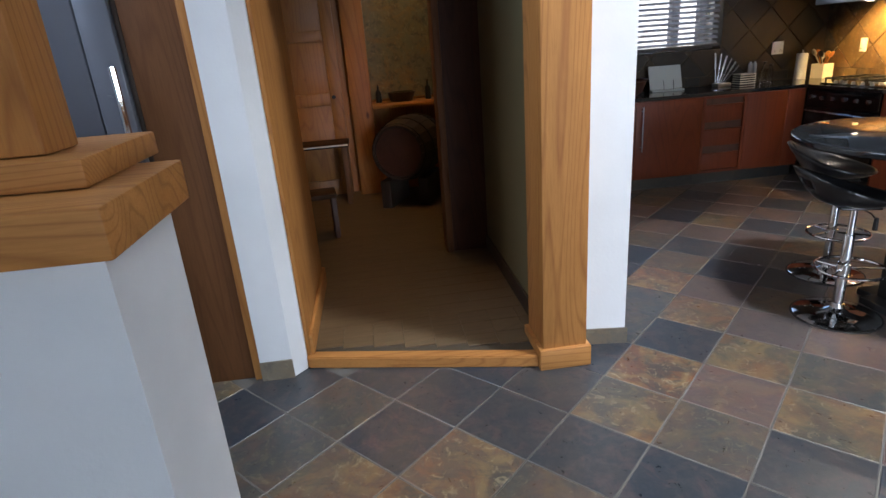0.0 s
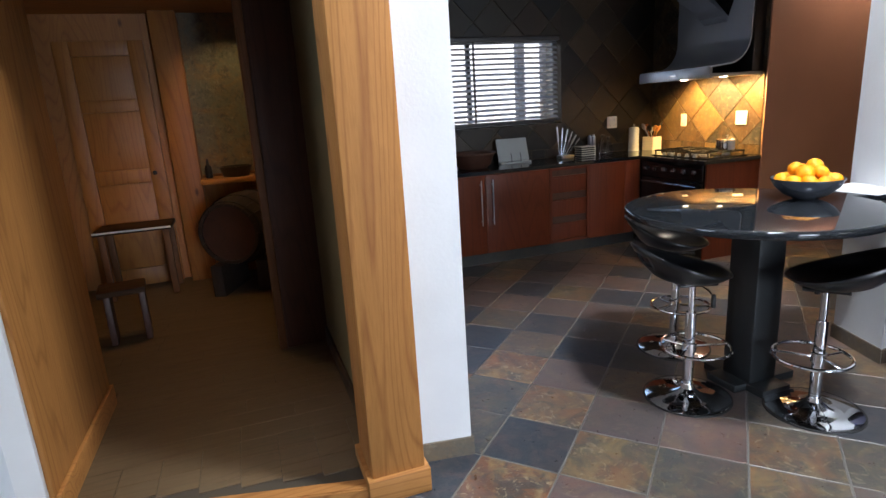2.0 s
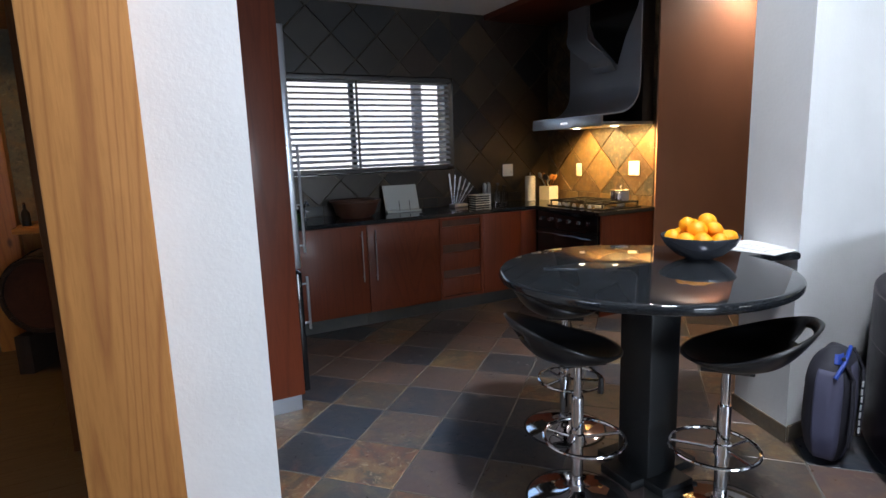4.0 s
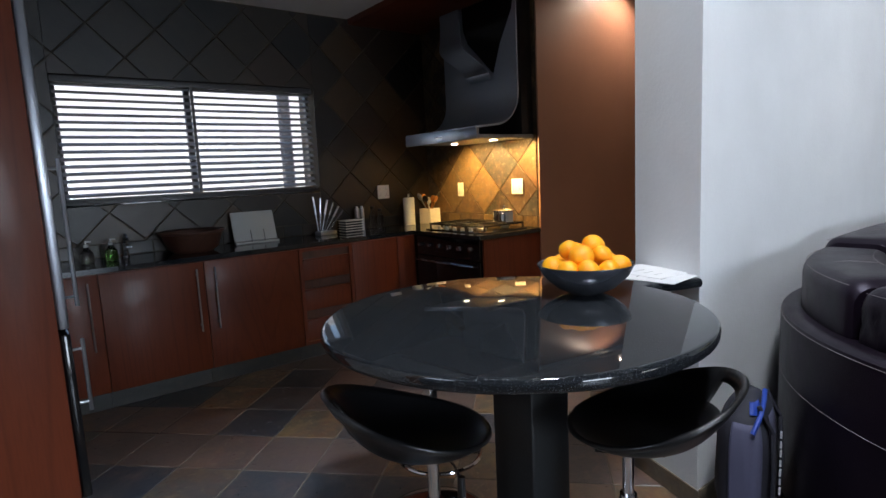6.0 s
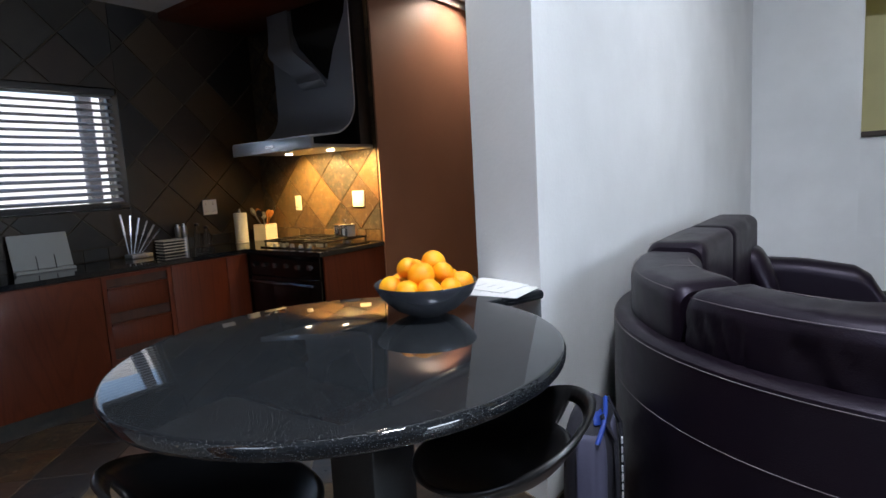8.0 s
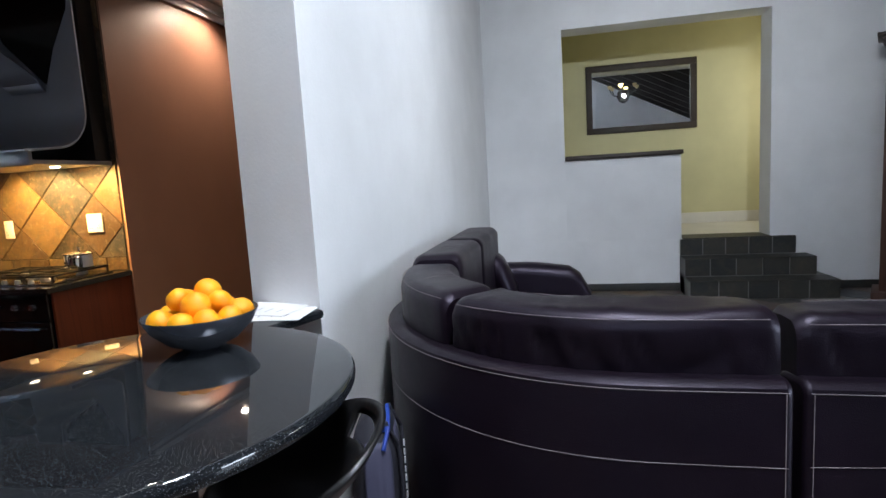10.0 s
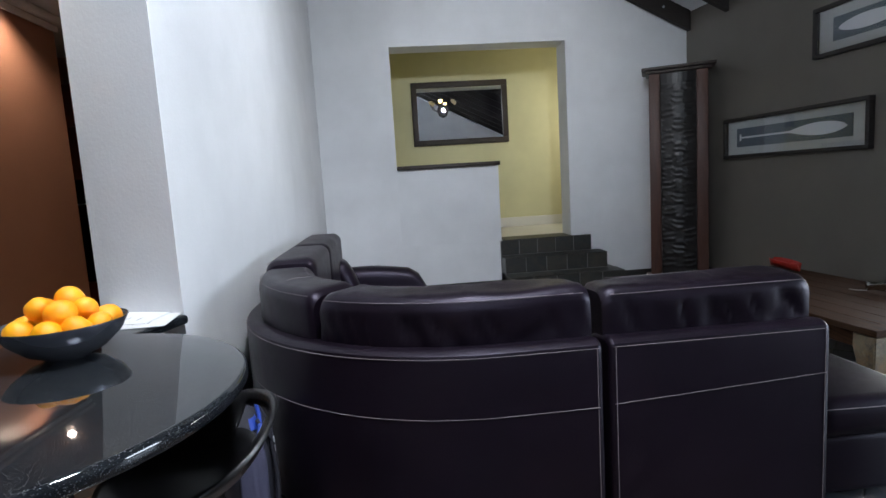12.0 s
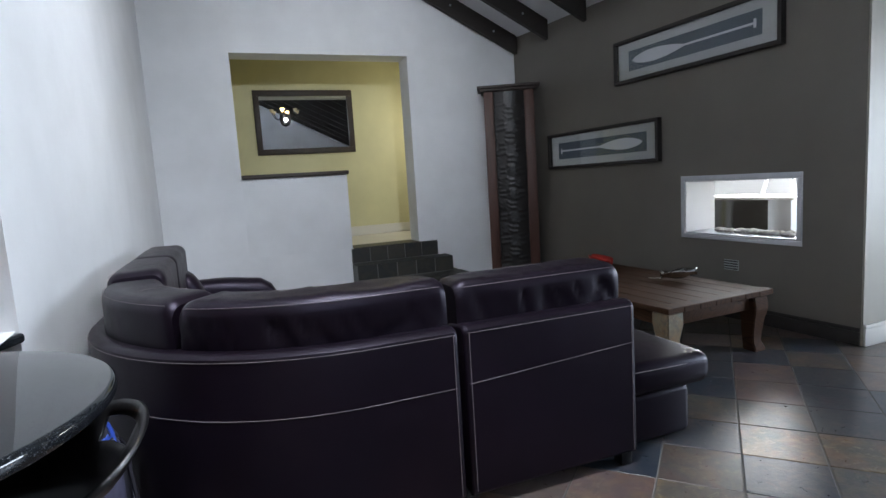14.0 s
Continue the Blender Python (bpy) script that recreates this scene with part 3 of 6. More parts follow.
prism(bm, [(1.93, 4.97), (4.50, 4.97), (4.50, 4.115), (5.152, 4.115), (5.152, 5.598), (1.93, 5.598)], 0.87, 0.902)
bmesh.ops.bevel(bm, geom=bm.edges[:], offset=0.004, segments=2, affect="EDGES")
part("slab", bm, M_GRANITE, wt)
for i, y in enumerate((3.55, 4.16, 4.77, 5.38)):
    tw = thing("tall_kitchen_unit", "tall mahogany-red unit with upper doors and a black oven" if i == 1 else "tall mahogany-red scullery unit with plain doors", "cabinet", group="scullery units")
    part("body", B(7.92, 8.49, y, y + 0.605, 0.1, 2.58), M_MAHOGANY, tw)
    part("kickboard", B(7.96, 8.49, y, y + 0.605, 0.0, 0.099), M_SLATE_WALL_SHADED, tw)
    for z0_, z1_ in ((0.12, 0.52), (1.62, 2.14), (2.15, 2.57)) if i == 1 else ((0.12, 1.1), (1.11, 2.14), (2.15, 2.57)):
        d = part("door", B(7.90, 7.919, y + 0.003, y + 0.602, z0_, z1_, bevel=0.003), M_MAHOGANY, tw)
        bm = bmesh.new()
        tube(bm, [(7.865, y + 0.06, z0_ + 0.08), (7.865, y + 0.06, min(z1_ - 0.06, z0_ + 0.45))], 0.006, 6)
        part("handle", bm, M_STEEL, d)
    if i == 1:
        part("oven_front", B(7.895, 7.919, y + 0.004, y + 0.601, 0.53, 1.60, bevel=0.004), M_ENAMEL, tw, "glossy black built-in oven front")
        part("oven_handle", tube(bmesh.new(), [(7.86, y + 0.06, 1.35), (7.86, y + 0.54, 1.35)], 0.008, 6), M_STEEL, tw)

# hob
hob = thing("gas_hob", "black and steel five-burner gas hob with iron grates", "hob")
part("plate", B(4.60, 5.08, 4.20, 4.92, 0.903, 0.912, bevel=0.003), M_ENAMEL, hob)
for (bx, by, r) in ((4.72, 4.34, 0.04), (4.97, 4.34, 0.035), (4.72, 4.78, 0.035), (4.97, 4.78, 0.04), (4.84, 4.56, 0.055)):
    b = part("burner", lathe(bmesh.new(), [(0, 0.03), (r * 0.8, 0.029), (r * 0.9, 0.022), (r, 0.02), (r, 0.0)], 20, Matrix.Translation((bx, by, 0.912))), M_STEEL, hob)
    part("burner_cap", lathe(bmesh.new(), [(0, 0.007), (r * 0.7, 0.006), (r * 0.75, 0.0)], 20, Matrix.Translation((bx, by, 0.943))), M_IRON, b)
for y0 in (4.22, 4.455, 4.69):
    bm = bmesh.new()
    for y in (y0, y0 + 0.21):
        box(bm, 4.63, 5.06, y - 0.005, y + 0.005, 0.945, 0.957)
    for x in (4.63, 4.72, 4.845, 4.97, 5.05):
        box(bm, x, x + 0.01, y0, y0 + 0.21, 0.945, 0.957)
    for x in (4.64, 5.05):
        for y in (y0, y0 + 0.21):
            box(bm, x - 0.005, x + 0.005, y - 0.005, y + 0.005, 0.912, 0.946)
    part("grate", bm, M_IRON, hob)
for i in range(5):
    part("knob", lathe(bmesh.new(), [(0, 0.026), (0.014, 0.024), (0.018, 0.0)], 14, Matrix.Translation((4.625, 4.36 + 0.1 * i, 0.912))), M_STEEL, hob)

# hood
hood = thing("cooker_hood", "curved dark steel cooker hood above the gas hob", "cooker hood")


def sheet(prof, y0, y1, th, bm=None):
    """A bent sheet: (x, z) profile carried from y0 to y1; y0 and y1 may be given at each point."""
    bm = bm or bmesh.new()
    n = len(prof)
    pts = [Vector((x, 0, z)) for x, z in prof]
    rows = []
    for i, p in enumerate(pts):
        d = (pts[min(i + 1, n - 1)] - pts[max(i - 1, 0)]).normalized()
        q = Vector((-d.z, 0, d.x)) * th
        a = y0[i] if isinstance(y0, (list, tuple)) else y0
        b = y1[i] if isinstance(y1, (list, tuple)) else y1
        rows.append([bm.verts.new((p.x, a, p.z)), bm.verts.new((p.x, b, p.z)), bm.verts.new((p.x + q.x, b, p.z + q.z)), bm.verts.new((p.x + q.x, a, p.z + q.z))])
    for r, s in zip(rows, rows[1:]):
        for j in range(4):
            bm.faces.new((r[j], r[(j + 1) % 4], s[(j + 1) % 4], s[j]))
    bm.faces.new(rows[0][::-1]), bm.faces.new(rows[-1])
    bmesh.ops.recalc_face_normals(bm, faces=bm.faces)
    return bm


prof = [(4.50, 1.68), (4.60, 1.69), (4.70, 1.70)]
prof += [(4.70 + 0.25 * math.sin(a), 1.95 - 0.25 * math.cos(a)) for a in [radians(10 * i) for i in range(1, 10)]] + [(4.95, 2.2), (4.95, 2.45), (4.95, 2.69)]
part("canopy", sheet(prof, 4.12, 4.99, 0.012), M_HOODSTEEL, hood)
part("light_bar", B(4.497, 4.52, 4.10, 5.0, 1.60, 1.682, bevel=0.004), M_STEEL, hood, "brushed steel front strip")
part("underside", B(4.52, 5.10, 4.12, 4.99, 1.61, 1.635, bevel=0.003), M_STEEL, hood)
part("button_panel", B(4.494, 4.498, 4.50, 4.59, 1.635, 1.65), M_CHROME, hood)
band = [(2.69, 4.905, 4.985, 4.735), (2.56, 4.905, 4.985, 4.73), (2.47, 4.90, 4.985, 4.72), (2.43, 4.885, 4.98, 4.70), (2.39, 4.872, 4.965, 4.675), (2.35, 4.872, 4.94, 4.64), (2.31, 4.885, 4.90, 4.60),
        (2.27, 4.905, 4.855, 4.555), (2.23, 4.92, 4.80, 4.51), (2.19, 4.925, 4.75, 4.465), (2.16, 4.915, 4.71, 4.43), (2.13, 4.90, 4.675, 4.395), (2.105, 4.905, 4.65, 4.385), (2.08, 4.925, 4.64, 4.385)]
part("wave_panel", sheet([(x, z) for z, x, a, b in band], [b for z, x, a, b in band], [a for z, x, a, b in band], 0.008), M_HOODSTEEL, hood, "wavy steel front panel")
bm = bmesh.new()
outline = ((4.375, 2.125), (4.66, 2.40), (4.715, 2.52), (4.72, 2.69), (4.135, 2.69), (4.16, 2.56), (4.29, 2.34))
vs = [bm.verts.new((x, y, z)) for x in (4.932, 4.938) for y, z in outline]
m = len(outline)
bm.faces.new(vs[:m]), bm.faces.new(vs[m:][::-1])
for q in range(m):
    bm.faces.new((vs[q], vs[(q + 1) % m], vs[m + (q + 1) % m], vs[m + q]))
bmesh.ops.recalc_face_normals(bm, faces=bm.faces)
part("glass_insert", bm, M_ENAMEL, hood, "black glass insert")
part("chimney", B(5.015, 5.14, 4.16, 4.97, 1.64, 2.69, bevel=0.006), M_BLACK, hood)
for y in (4.32, 4.80):
    part("hood_lamp", lathe(bmesh.new(), [(0, 0), (0.025, 0), (0.03, 0.006)], 16, Matrix.Translation((4.86, y, 1.604))), M_DOWNLIGHT, hood)


def socket(p, rz, w, h, label, holes=2):
    s = thing("wall_socket", label, "socket", p, rz)
    part("plate", B(-w / 2, w / 2, -0.012, 0, -h / 2, h / 2, bevel=0.004), M_WHITEPLASTIC, s)
    for i in range(holes):
        part("switch", B(-w / 4 + i * w / 2 - 0.01, -w / 4 + i * w / 2 + 0.01, -0.017, -0.012, h * 0.12, h * 0.36, bevel=0.002), M_WHITEPLASTIC, s)
        bm = bmesh.new()
        for dx, dz in ((0, 0.006), (-0.009, -0.01), (0.009, -0.01)):
            lathe(bm, [(0, 0.001), (0.003, 0.001), (0.003, 0)], 8, Matrix.Translation((-w / 4 + i * w / 2 + dx, -0.0125, -h * 0.2 + dz)) @ pose(0, 0, 0, 90, 0, 0))
        part("socket_holes", bm, M_BLACK, s)
    return s


socket((4.61, 5.588, 1.225), 0, 0.125, 0.125, "white double wall socket on the slate splashback by the paper roll")
socket((5.143, 5.08, 1.215), -90, 0.075, 0.125, "white wall socket lit warm beside the utensil pot", 1)
socket((5.143, 4.35, 1.235), -90, 0.125, 0.125, "white double wall socket lit warm beneath the hood")

# window
win = thing("window_kitchen", "wide dark-framed window behind a half-open slatted blind", "window")
win["kind"] = "structure"
x0, x1, z0, z1 = WIN
bm = bmesh.new()
for a in ((x0, x1, z0, z0 + 0.04), (x0, x1, z1 - 0.04, z1), (x0, x0 + 0.04, z0 + 0.04, z1 - 0.04), (x1 - 0.012, x1, z0 + 0.04, z1 - 0.04), (2.98, 3.02, z0 + 0.04, z1 - 0.04)):
    box(bm, a[0], a[1], 5.74, 5.79, a[2], a[3], 0.003)
part("window_frame", bm, M_BLIND, win)
for a, b in ((x0 + 0.04, 2.98), (3.02, x1 - 0.04)):
    g = part("pane", B(a, b, 5.762, 5.766, z0 + 0.04, z1 - 0.04), M_GLASS, win)
    g.visible_shadow = False
part("window_sill", B(x0, x1, 5.60, 5.74, z0 - 0.002, z0 + 0.012, bevel=0.002), M_GRANITE, win)
blind = thing("venetian_blind", "black slatted blind, slats half open, before the kitchen window", "blind")
part("head_rail", B(x0 + 0.005, x1 - 0.005, 5.61, 5.66, z1 - 0.045, z1 - 0.004, bevel=0.004), M_BLIND, blind)
part("bottom_rail", B(x0 + 0.01, x1 - 0.01, 5.61, 5.655, z0 + 0.035, z0 + 0.055, bevel=0.004), M_BLIND, blind)
bm = sheet([(-0.023, -0.014), (-0.008, -0.003), (0.008, 0.006), (0.023, 0.011)], -(x1 - x0) / 2 + 0.03, (x1 - x0) / 2 - 0.012, 0.0016)
me = finish("slat", bm, M_SLAT)
for i in range(16):
    s = new("slat", me)
    s.parent = blind
    s.matrix_world = pose((x0 + x1) / 2, 5.635, z0 + 0.075 + i * 0.0497, 0, 0, 90)
for x in (3.0,):
    part("ladder_tape", B(x - 0.012, x + 0.012, 5.606, 5.608, z0 + 0.05, z1 - 0.04), M_BLIND, blind)
yard = structure("ground", B(-40, 50, 6.0, 60, -0.4, -0.1), M_CREAM)
structure("wall_outside", B(-2, 9, 9.0, 9.2, -0.1, 2.6), M_WHITE)
bm = bmesh.new()
for x in (4.5, 4.9, 5.2):
    box(bm, x, x + 0.12, 7.6, 7.7, -0.1, 3.2, 0.01)
structure("outside_posts", bm, M_GREYDOOR)

# tall pantry and fridge
pan = thing("pantry_cabinet", "tall mahogany-red pantry cabinet with a long steel handle", "cabinet")
part("body", B(1.508, 1.915, 3.722, 4.62, 0.10, 2.6), M_MAHOGANY, pan)
d = part("door", B(1.508, 1.612, 3.70, 3.72, 0.10, 2.6, bevel=0.003), M_MAHOGANY, pan)
bm = bmesh.new()
tube(bm, [(1.528, 3.655, 0.85), (1.528, 3.655, 1.66)], 0.008)
for z in (0.9, 1.61):
    tube(bm, [(1.528, 3.655, z), (1.528, 3.701, z)], 0.006, 6)
part("handle", bm, M_STEEL, d, "long brushed steel bar handle")
part("side_panel", B(1.614, 1.915, 3.70, 3.72, 0.10, 2.6, bevel=0.003), M_MAHOGANY, pan)
part("kickboard", B(1.508, 1.90, 3.73, 4.6, 0.0, 0.099), M_STEEL, pan)
fr = thing("built_in_fridge", "silver-edged built-in fridge beside the pantry panel", "fridge")
part("upper_door", B(1.917, 1.955, 3.735, 4.60, 0.82, 2.12, bevel=0.008), M_STEEL, fr)
part("lower_door", B(1.917, 1.955, 3.735, 4.60, 0.10, 0.80, bevel=0.008), M_ENAMEL, fr)
for z0_, z1_ in ((0.45, 0.76), (0.9, 1.5)):
    bm = bmesh.new()
    tube(bm, [(1.995, 3.79, z0_), (1.995, 3.79, z1_)], 0.008)
    for z in (z0_ + 0.04, z1_ - 0.04):
        tube(bm, [(1.995, 3.79, z), (1.954, 3.79, z)], 0.006, 6)
    part("handle", bm, M_STEEL, fr)

# round table, reaching to the pier
TC = (3.005, 2.28)
tab = thing("breakfast_table", "round polished dark granite breakfast table on a granite column", "table")
bm = bmesh.new()
pts = []
for i in range(73):
    a = radians(i * 5)
    pts.append((TC[0] + 0.58 * math.cos(a), TC[1] + 0.58 * math.sin(a)))
pts = pts[:72]
keep = [p for p in pts if not (p[0] > 3.40 and 2.19 < p[1] < 2.53)]
k0 = max(range(len(keep)), key=lambda i: (Vector(keep[i]) - Vector(keep[i - 1])).length)
keep = keep[k0:] + keep[:k0]
keep += [(3.815, 2.10), (3.945, 2.468)] if keep[-1][1] < 2.2 else [(3.945, 2.468), (3.815, 2.10)]
prism(bm, keep, 0.90, 0.938)
edge = [e for e in bm.edges if abs(e.verts[0].co.z - e.verts[1].co.z) < 1e-4]
bmesh.ops.bevel(bm, geom=edge, offset=0.014, segments=4, affect="EDGES", profile=0.5)
part("tabletop", bm, M_GRANITE, tab)
part("column", B(2.985, 3.16, 2.19, 2.365, 0.0, 0.9, bevel=0.012), M_GRANITE_EDGE, tab)
part("foot_plate", B(2.90, 3.30, 2.20, 2.38, 0.0, 0.04, bevel=0.004), M_GRANITE_EDGE, tab)
part("foot_plate", B(2.975, 3.155, 2.10, 2.48, 0.0, 0.039, bevel=0.004), M_GRANITE_EDGE, tab)

# leaflets
for i, (x, y, r, w, h, lab) in enumerate(((3.73, 2.26, 4, 0.20, 0.28, "white leaflet lying on the table end by the pier"), (3.80, 2.31, -8, 0.20, 0.26, "white printed sheet over the table end beside the pier"))):
    t = thing("leaflet", lab, "paper", (x, y, 0.9385 + 0.003 * i), r)
    part("sheet", B(-w / 2, w / 2, -h / 2, h / 2, 0, 0.002), M_PAPER, t)
    for j in range(3):
        part("print_bar", B(-0.05, -0.01 + 0.01 * j, -0.07 + 0.05 * j, -0.066 + 0.05 * j, 0.0022, 0.0026), M_INK, t)

# fruit bowl with oranges
BO = (3.345, 2.265)
bowl = thing("fruit_bowl", "dark pewter bowl heaped with oranges on the granite table", "bowl", (*BO, 0.9385))
part("bowl_body", lathe(bmesh.new(), [(0.0, 0.012), (0.05, 0.012), (0.10, 0.035), (0.145, 0.075), (0.168, 0.112), (0.172, 0.114), (0.172, 0.109), (0.15, 0.068), (0.105, 0.025), (0.06, 0.004), (0.055, 0.0), (0.0, 0.0)], 48, Matrix.Diagonal((0.94, 0.94, 0.92, 1))), M_PEWTER, bowl)


def orange(seed, r):
    bm = bmesh.new()
    bmesh.ops.create_icosphere(bm, subdivisions=3, radius=r)
    for v in bm.verts:
        n = v.co.normalized()
        k = 1 + 0.02 * noise.noise(n * 2.2 + Vector((seed, 0, 0)))
        v.co = Vector((n.x, n.y, n.z * 0.93)) * r * k
        top = max(0.0, n.z - 0.93) / 0.07
        v.co.z -= 0.004 * top
    return bm


spots = [(-0.125, -0.02, 0.112), (-0.10, 0.075, 0.112), (-0.01, -0.115, 0.112), (-0.085, -0.085, 0.112), (0.08, -0.10, 0.114), (0.13, -0.01, 0.116), (0.085, 0.085, 0.112), (0.0, 0.12, 0.112),
         (0.0, 0.0, 0.09), (-0.055, -0.025, 0.158), (0.03, -0.055, 0.155), (0.075, 0.02, 0.158), (0.01, 0.055, 0.156), (-0.045, 0.045, 0.178), (0.045, -0.005, 0.185)]
for i, (x, y, z) in enumerate(spots):
    r = 0.0385 + 0.004 * math.sin(i * 2.3)
    o = solid("orange", orange(i * 3.1, r), M_ORANGE, "ripe orange heaped in the pewter bowl", "fruit", (BO[0] + x * 0.87, BO[1] + y * 0.87, 0.9385 + z * 0.9 - 0.01), 40 * i, "oranges in the bowl", smooth=80)
    o.rotation_euler = (0.7 * math.sin(i * 1.7), 0.7 * math.cos(i * 2.9), i * 1.1)


# bar stools
def bar_stool():
    st = thing("bar_stool", "black moulded bar stool on a chrome foot at the granite table", "bar stool", group="bar stools round the table")
    part("base_dome", lathe(bmesh.new(), [(0, 0.075), (0.03, 0.072), (0.034, 0.05), (0.06, 0.032), (0.12, 0.018), (0.195, 0.009), (0.205, 0.003), (0.205, 0.0), (0, 0.0)], 48), M_CHROME, st)
    part("rubber_ring", lathe(bmesh.new(), [(0.200, 0.0055), (0.209, 0.0055), (0.211, 0.0), (0.200, 0.0), (0.200, 0.0055)], 48), M_RUBBER, st)
    part("column", lathe(bmesh.new(), [(0.0, 0.45), (0.024, 0.45), (0.025, 0.44), (0.025, 0.06), (0.0, 0.06)], 24), M_CHROME, st)
    part("gas_piston", lathe(bmesh.new(), [(0.0, 0.60), (0.016, 0.60), (0.016, 0.445), (0.0, 0.445)], 20), M_CHROME, st)
    bm = bmesh.new()
    tube(bm, [(0.162 * math.cos(a) + 0.03, 0.162 * math.sin(a), 0.27) for a in [2 * math.pi * i / 32 for i in range(32)]], 0.008, 8, True)
    for a in (radians(140), radians(220), radians(0)):
        tube(bm, [(0.025 * math.cos(a), 0.025 * math.sin(a), 0.27), (0.162 * math.cos(a) + 0.03, 0.162 * math.sin(a), 0.27)], 0.006, 6)
    lathe(bm, [(0.026, 0.295), (0.033, 0.293), (0.033, 0.247), (0.026, 0.245)], 20)
    part("footrest", bm, M_CHROME, st, "chrome ring footrest")
    part("seat_plate", B(-0.09, 0.09, -0.07, 0.07, 0.60, 0.612, bevel=0.003), M_BLACK, st)
    bm = bmesh.new()
    tube(bm, [(0.02, -0.03, 0.597), (0.03, -0.10, 0.59), (0.03, -0.14, 0.575)], 0.004, 6)
    lathe(bm, [(0, 0.035), (0.010, 0.03), (0.012, -0.03), (0, -0.035)], 10, Matrix.Translation((0.03, -0.145, 0.555)))
    part("lift_lever", bm, M_BLACK, st)
    # seat shell: low at the front (+x), high at the back (-x) with a slot
    bm = bmesh.new()
    nr, na = 14, 60
    grid = []
    for i in range(nr + 1):
        q = i / nr
        row = []
        for j in range(na):
            a = 2 * math.pi * j / na
            back = 0.5 - 0.5 * math.cos(a)
            rx, ry = 0.203 + 0.012 * back, 0.212
            s = q ** 0.8
            h = 0.018 + q ** 3.2 * (0.035 + 0.15 * back ** 1.6)
            row.append(bm.verts.new((s * rx * math.cos(a) - 0.04 - 0.035 * q ** 4 * back, s * ry * math.sin(a), 0.605 + h)))
            if i == 0:
                break
        grid.append(row)
    for i in range(nr):
        a_, b_ = grid[i], grid[i + 1]
        for j in range(na):
            jj = (j + 1) % na
            if i in (11, 12) and abs(j - na / 2) <= 3:
                continue
            f = list(dict.fromkeys([a_[j % len(a_)], b_[j], b_[jj], a_[jj % len(a_)]]))
            bm.faces.new(f)
    bmesh.ops.recalc_face_normals(bm, faces=bm.faces)
    seat = part("seat", bm, M_BLACK, st, "glossy black bucket seat with a slot in its back")
    so = seat.modifiers.new("thickness", "SOLIDIFY")
    so.thickness, so.offset = 0.012, 0
    return st


stool = bar_stool()
stool.matrix_world = pose(2.68, 2.285, 0, 0, 0, -18)
for x, y, rz in ((3.10, 1.935, 127), (3.03, 2.78, -40)):
    c = copy_thing(stool, pose(x, y, 0, 0, 0, rz))


# ---- kitchen counter things ----
CT = 0.903
roll = thing("paper_towel_roll", "upright white paper towel roll on the granite worktop", "paper roll", (4.80, 5.45, CT))
part("towel", lathe(bmesh.new(), [(0.02, 0.255), (0.052, 0.255), (0.054, 0.25), (0.054, 0.006), (0.02, 0.004)], 32), M_PAPER, roll)
part("stand", lathe(bmesh.new(), [(0, 0.29), (0.008, 0.288), (0.008, 0.004), (0.06, 0.004), (0.06, 0), (0, 0)], 20), M_STEEL, roll)
crock = thing("utensil_pot", "pale square pot of wooden spoons and ladles by the hob", "utensil pot", (5.02, 5.42, CT), 10)
bm = bmesh.new()
box(bm, -0.07, 0.07, -0.07, -0.062, 0, 0.14), box(bm, -0.07, 0.07, 0.062, 0.07, 0, 0.14), box(bm, -0.07, -0.062, -0.062, 0.062, 0, 0.14), box(bm, 0.062, 0.07, -0.062, 0.062, 0, 0.14), box(bm, -0.062, 0.062, -0.062, 0.062, 0, 0.01)
part("pot", bm, M_CREAM, crock)
for i, (a, l, kind) in enumerate(((20, 0.27, "wooden_spoon"), (75, 0.29, "wooden_spoon"), (140, 0.30, "ladle"), (200, 0.28, "spatula"), (265, 0.27, "wooden_spoon"), (320, 0.31, "spatula"), (50, 0.25, "ladle"))):
    dx, dy = math.cos(radians(a)), math.sin(radians(a))
    p0, p1 = Vector((-dx * 0.03, -dy * 0.03, 0.012)), Vector((dx * 0.09, dy * 0.09, l * 0.85))
    bm = bmesh.new()
    tube(bm, [p0, p1], 0.0055, 7)
    m = Matrix.Translation(p1) @ (p1 - p0).to_track_quat("Z", "Y").to_matrix().to_4x4() @ Matrix.Diagonal((0.028, 0.009 if kind != "ladle" else 0.02, 0.038, 1))
    bmesh.ops.create_icosphere(bm, subdivisions=2, radius=1, matrix=m)
    part(kind, bm, M_PINE if kind == "wooden_spoon" else M_BLACK if kind == "spatula" else M_STEEL, crock)
pot = thing("saucepan", "small stainless steel saucepan with lid on the hob", "saucepan", (4.97, 4.34, 0.957), 30)
part("pan", lathe(bmesh.new(), [(0, 0.0), (0.088, 0.0), (0.092, 0.005), (0.092, 0.085), (0.097, 0.09), (0.0, 0.09)], 36), M_CHROME, pot)
part("lid", lathe(bmesh.new(), [(0.096, 0.091), (0.094, 0.096), (0.06, 0.108), (0.0, 0.113)], 36), M_CHROME, pot)
part("lid_knob", lathe(bmesh.new(), [(0.006, 0.112), (0.006, 0.122), (0.015, 0.126), (0.013, 0.133), (0, 0.134)], 16), M_CHROME, pot)
for s in (-1, 1):
    bm = bmesh.new()
    tube(bm, [(s * 0.09, -0.025, 0.07), (s * 0.115, -0.025, 0.073), (s * 0.12, 0, 0.074), (s * 0.115, 0.025, 0.073), (s * 0.09, 0.025, 0.07)], 0.004, 6)
    part("loop_handle", bm, M_CHROME, pot)
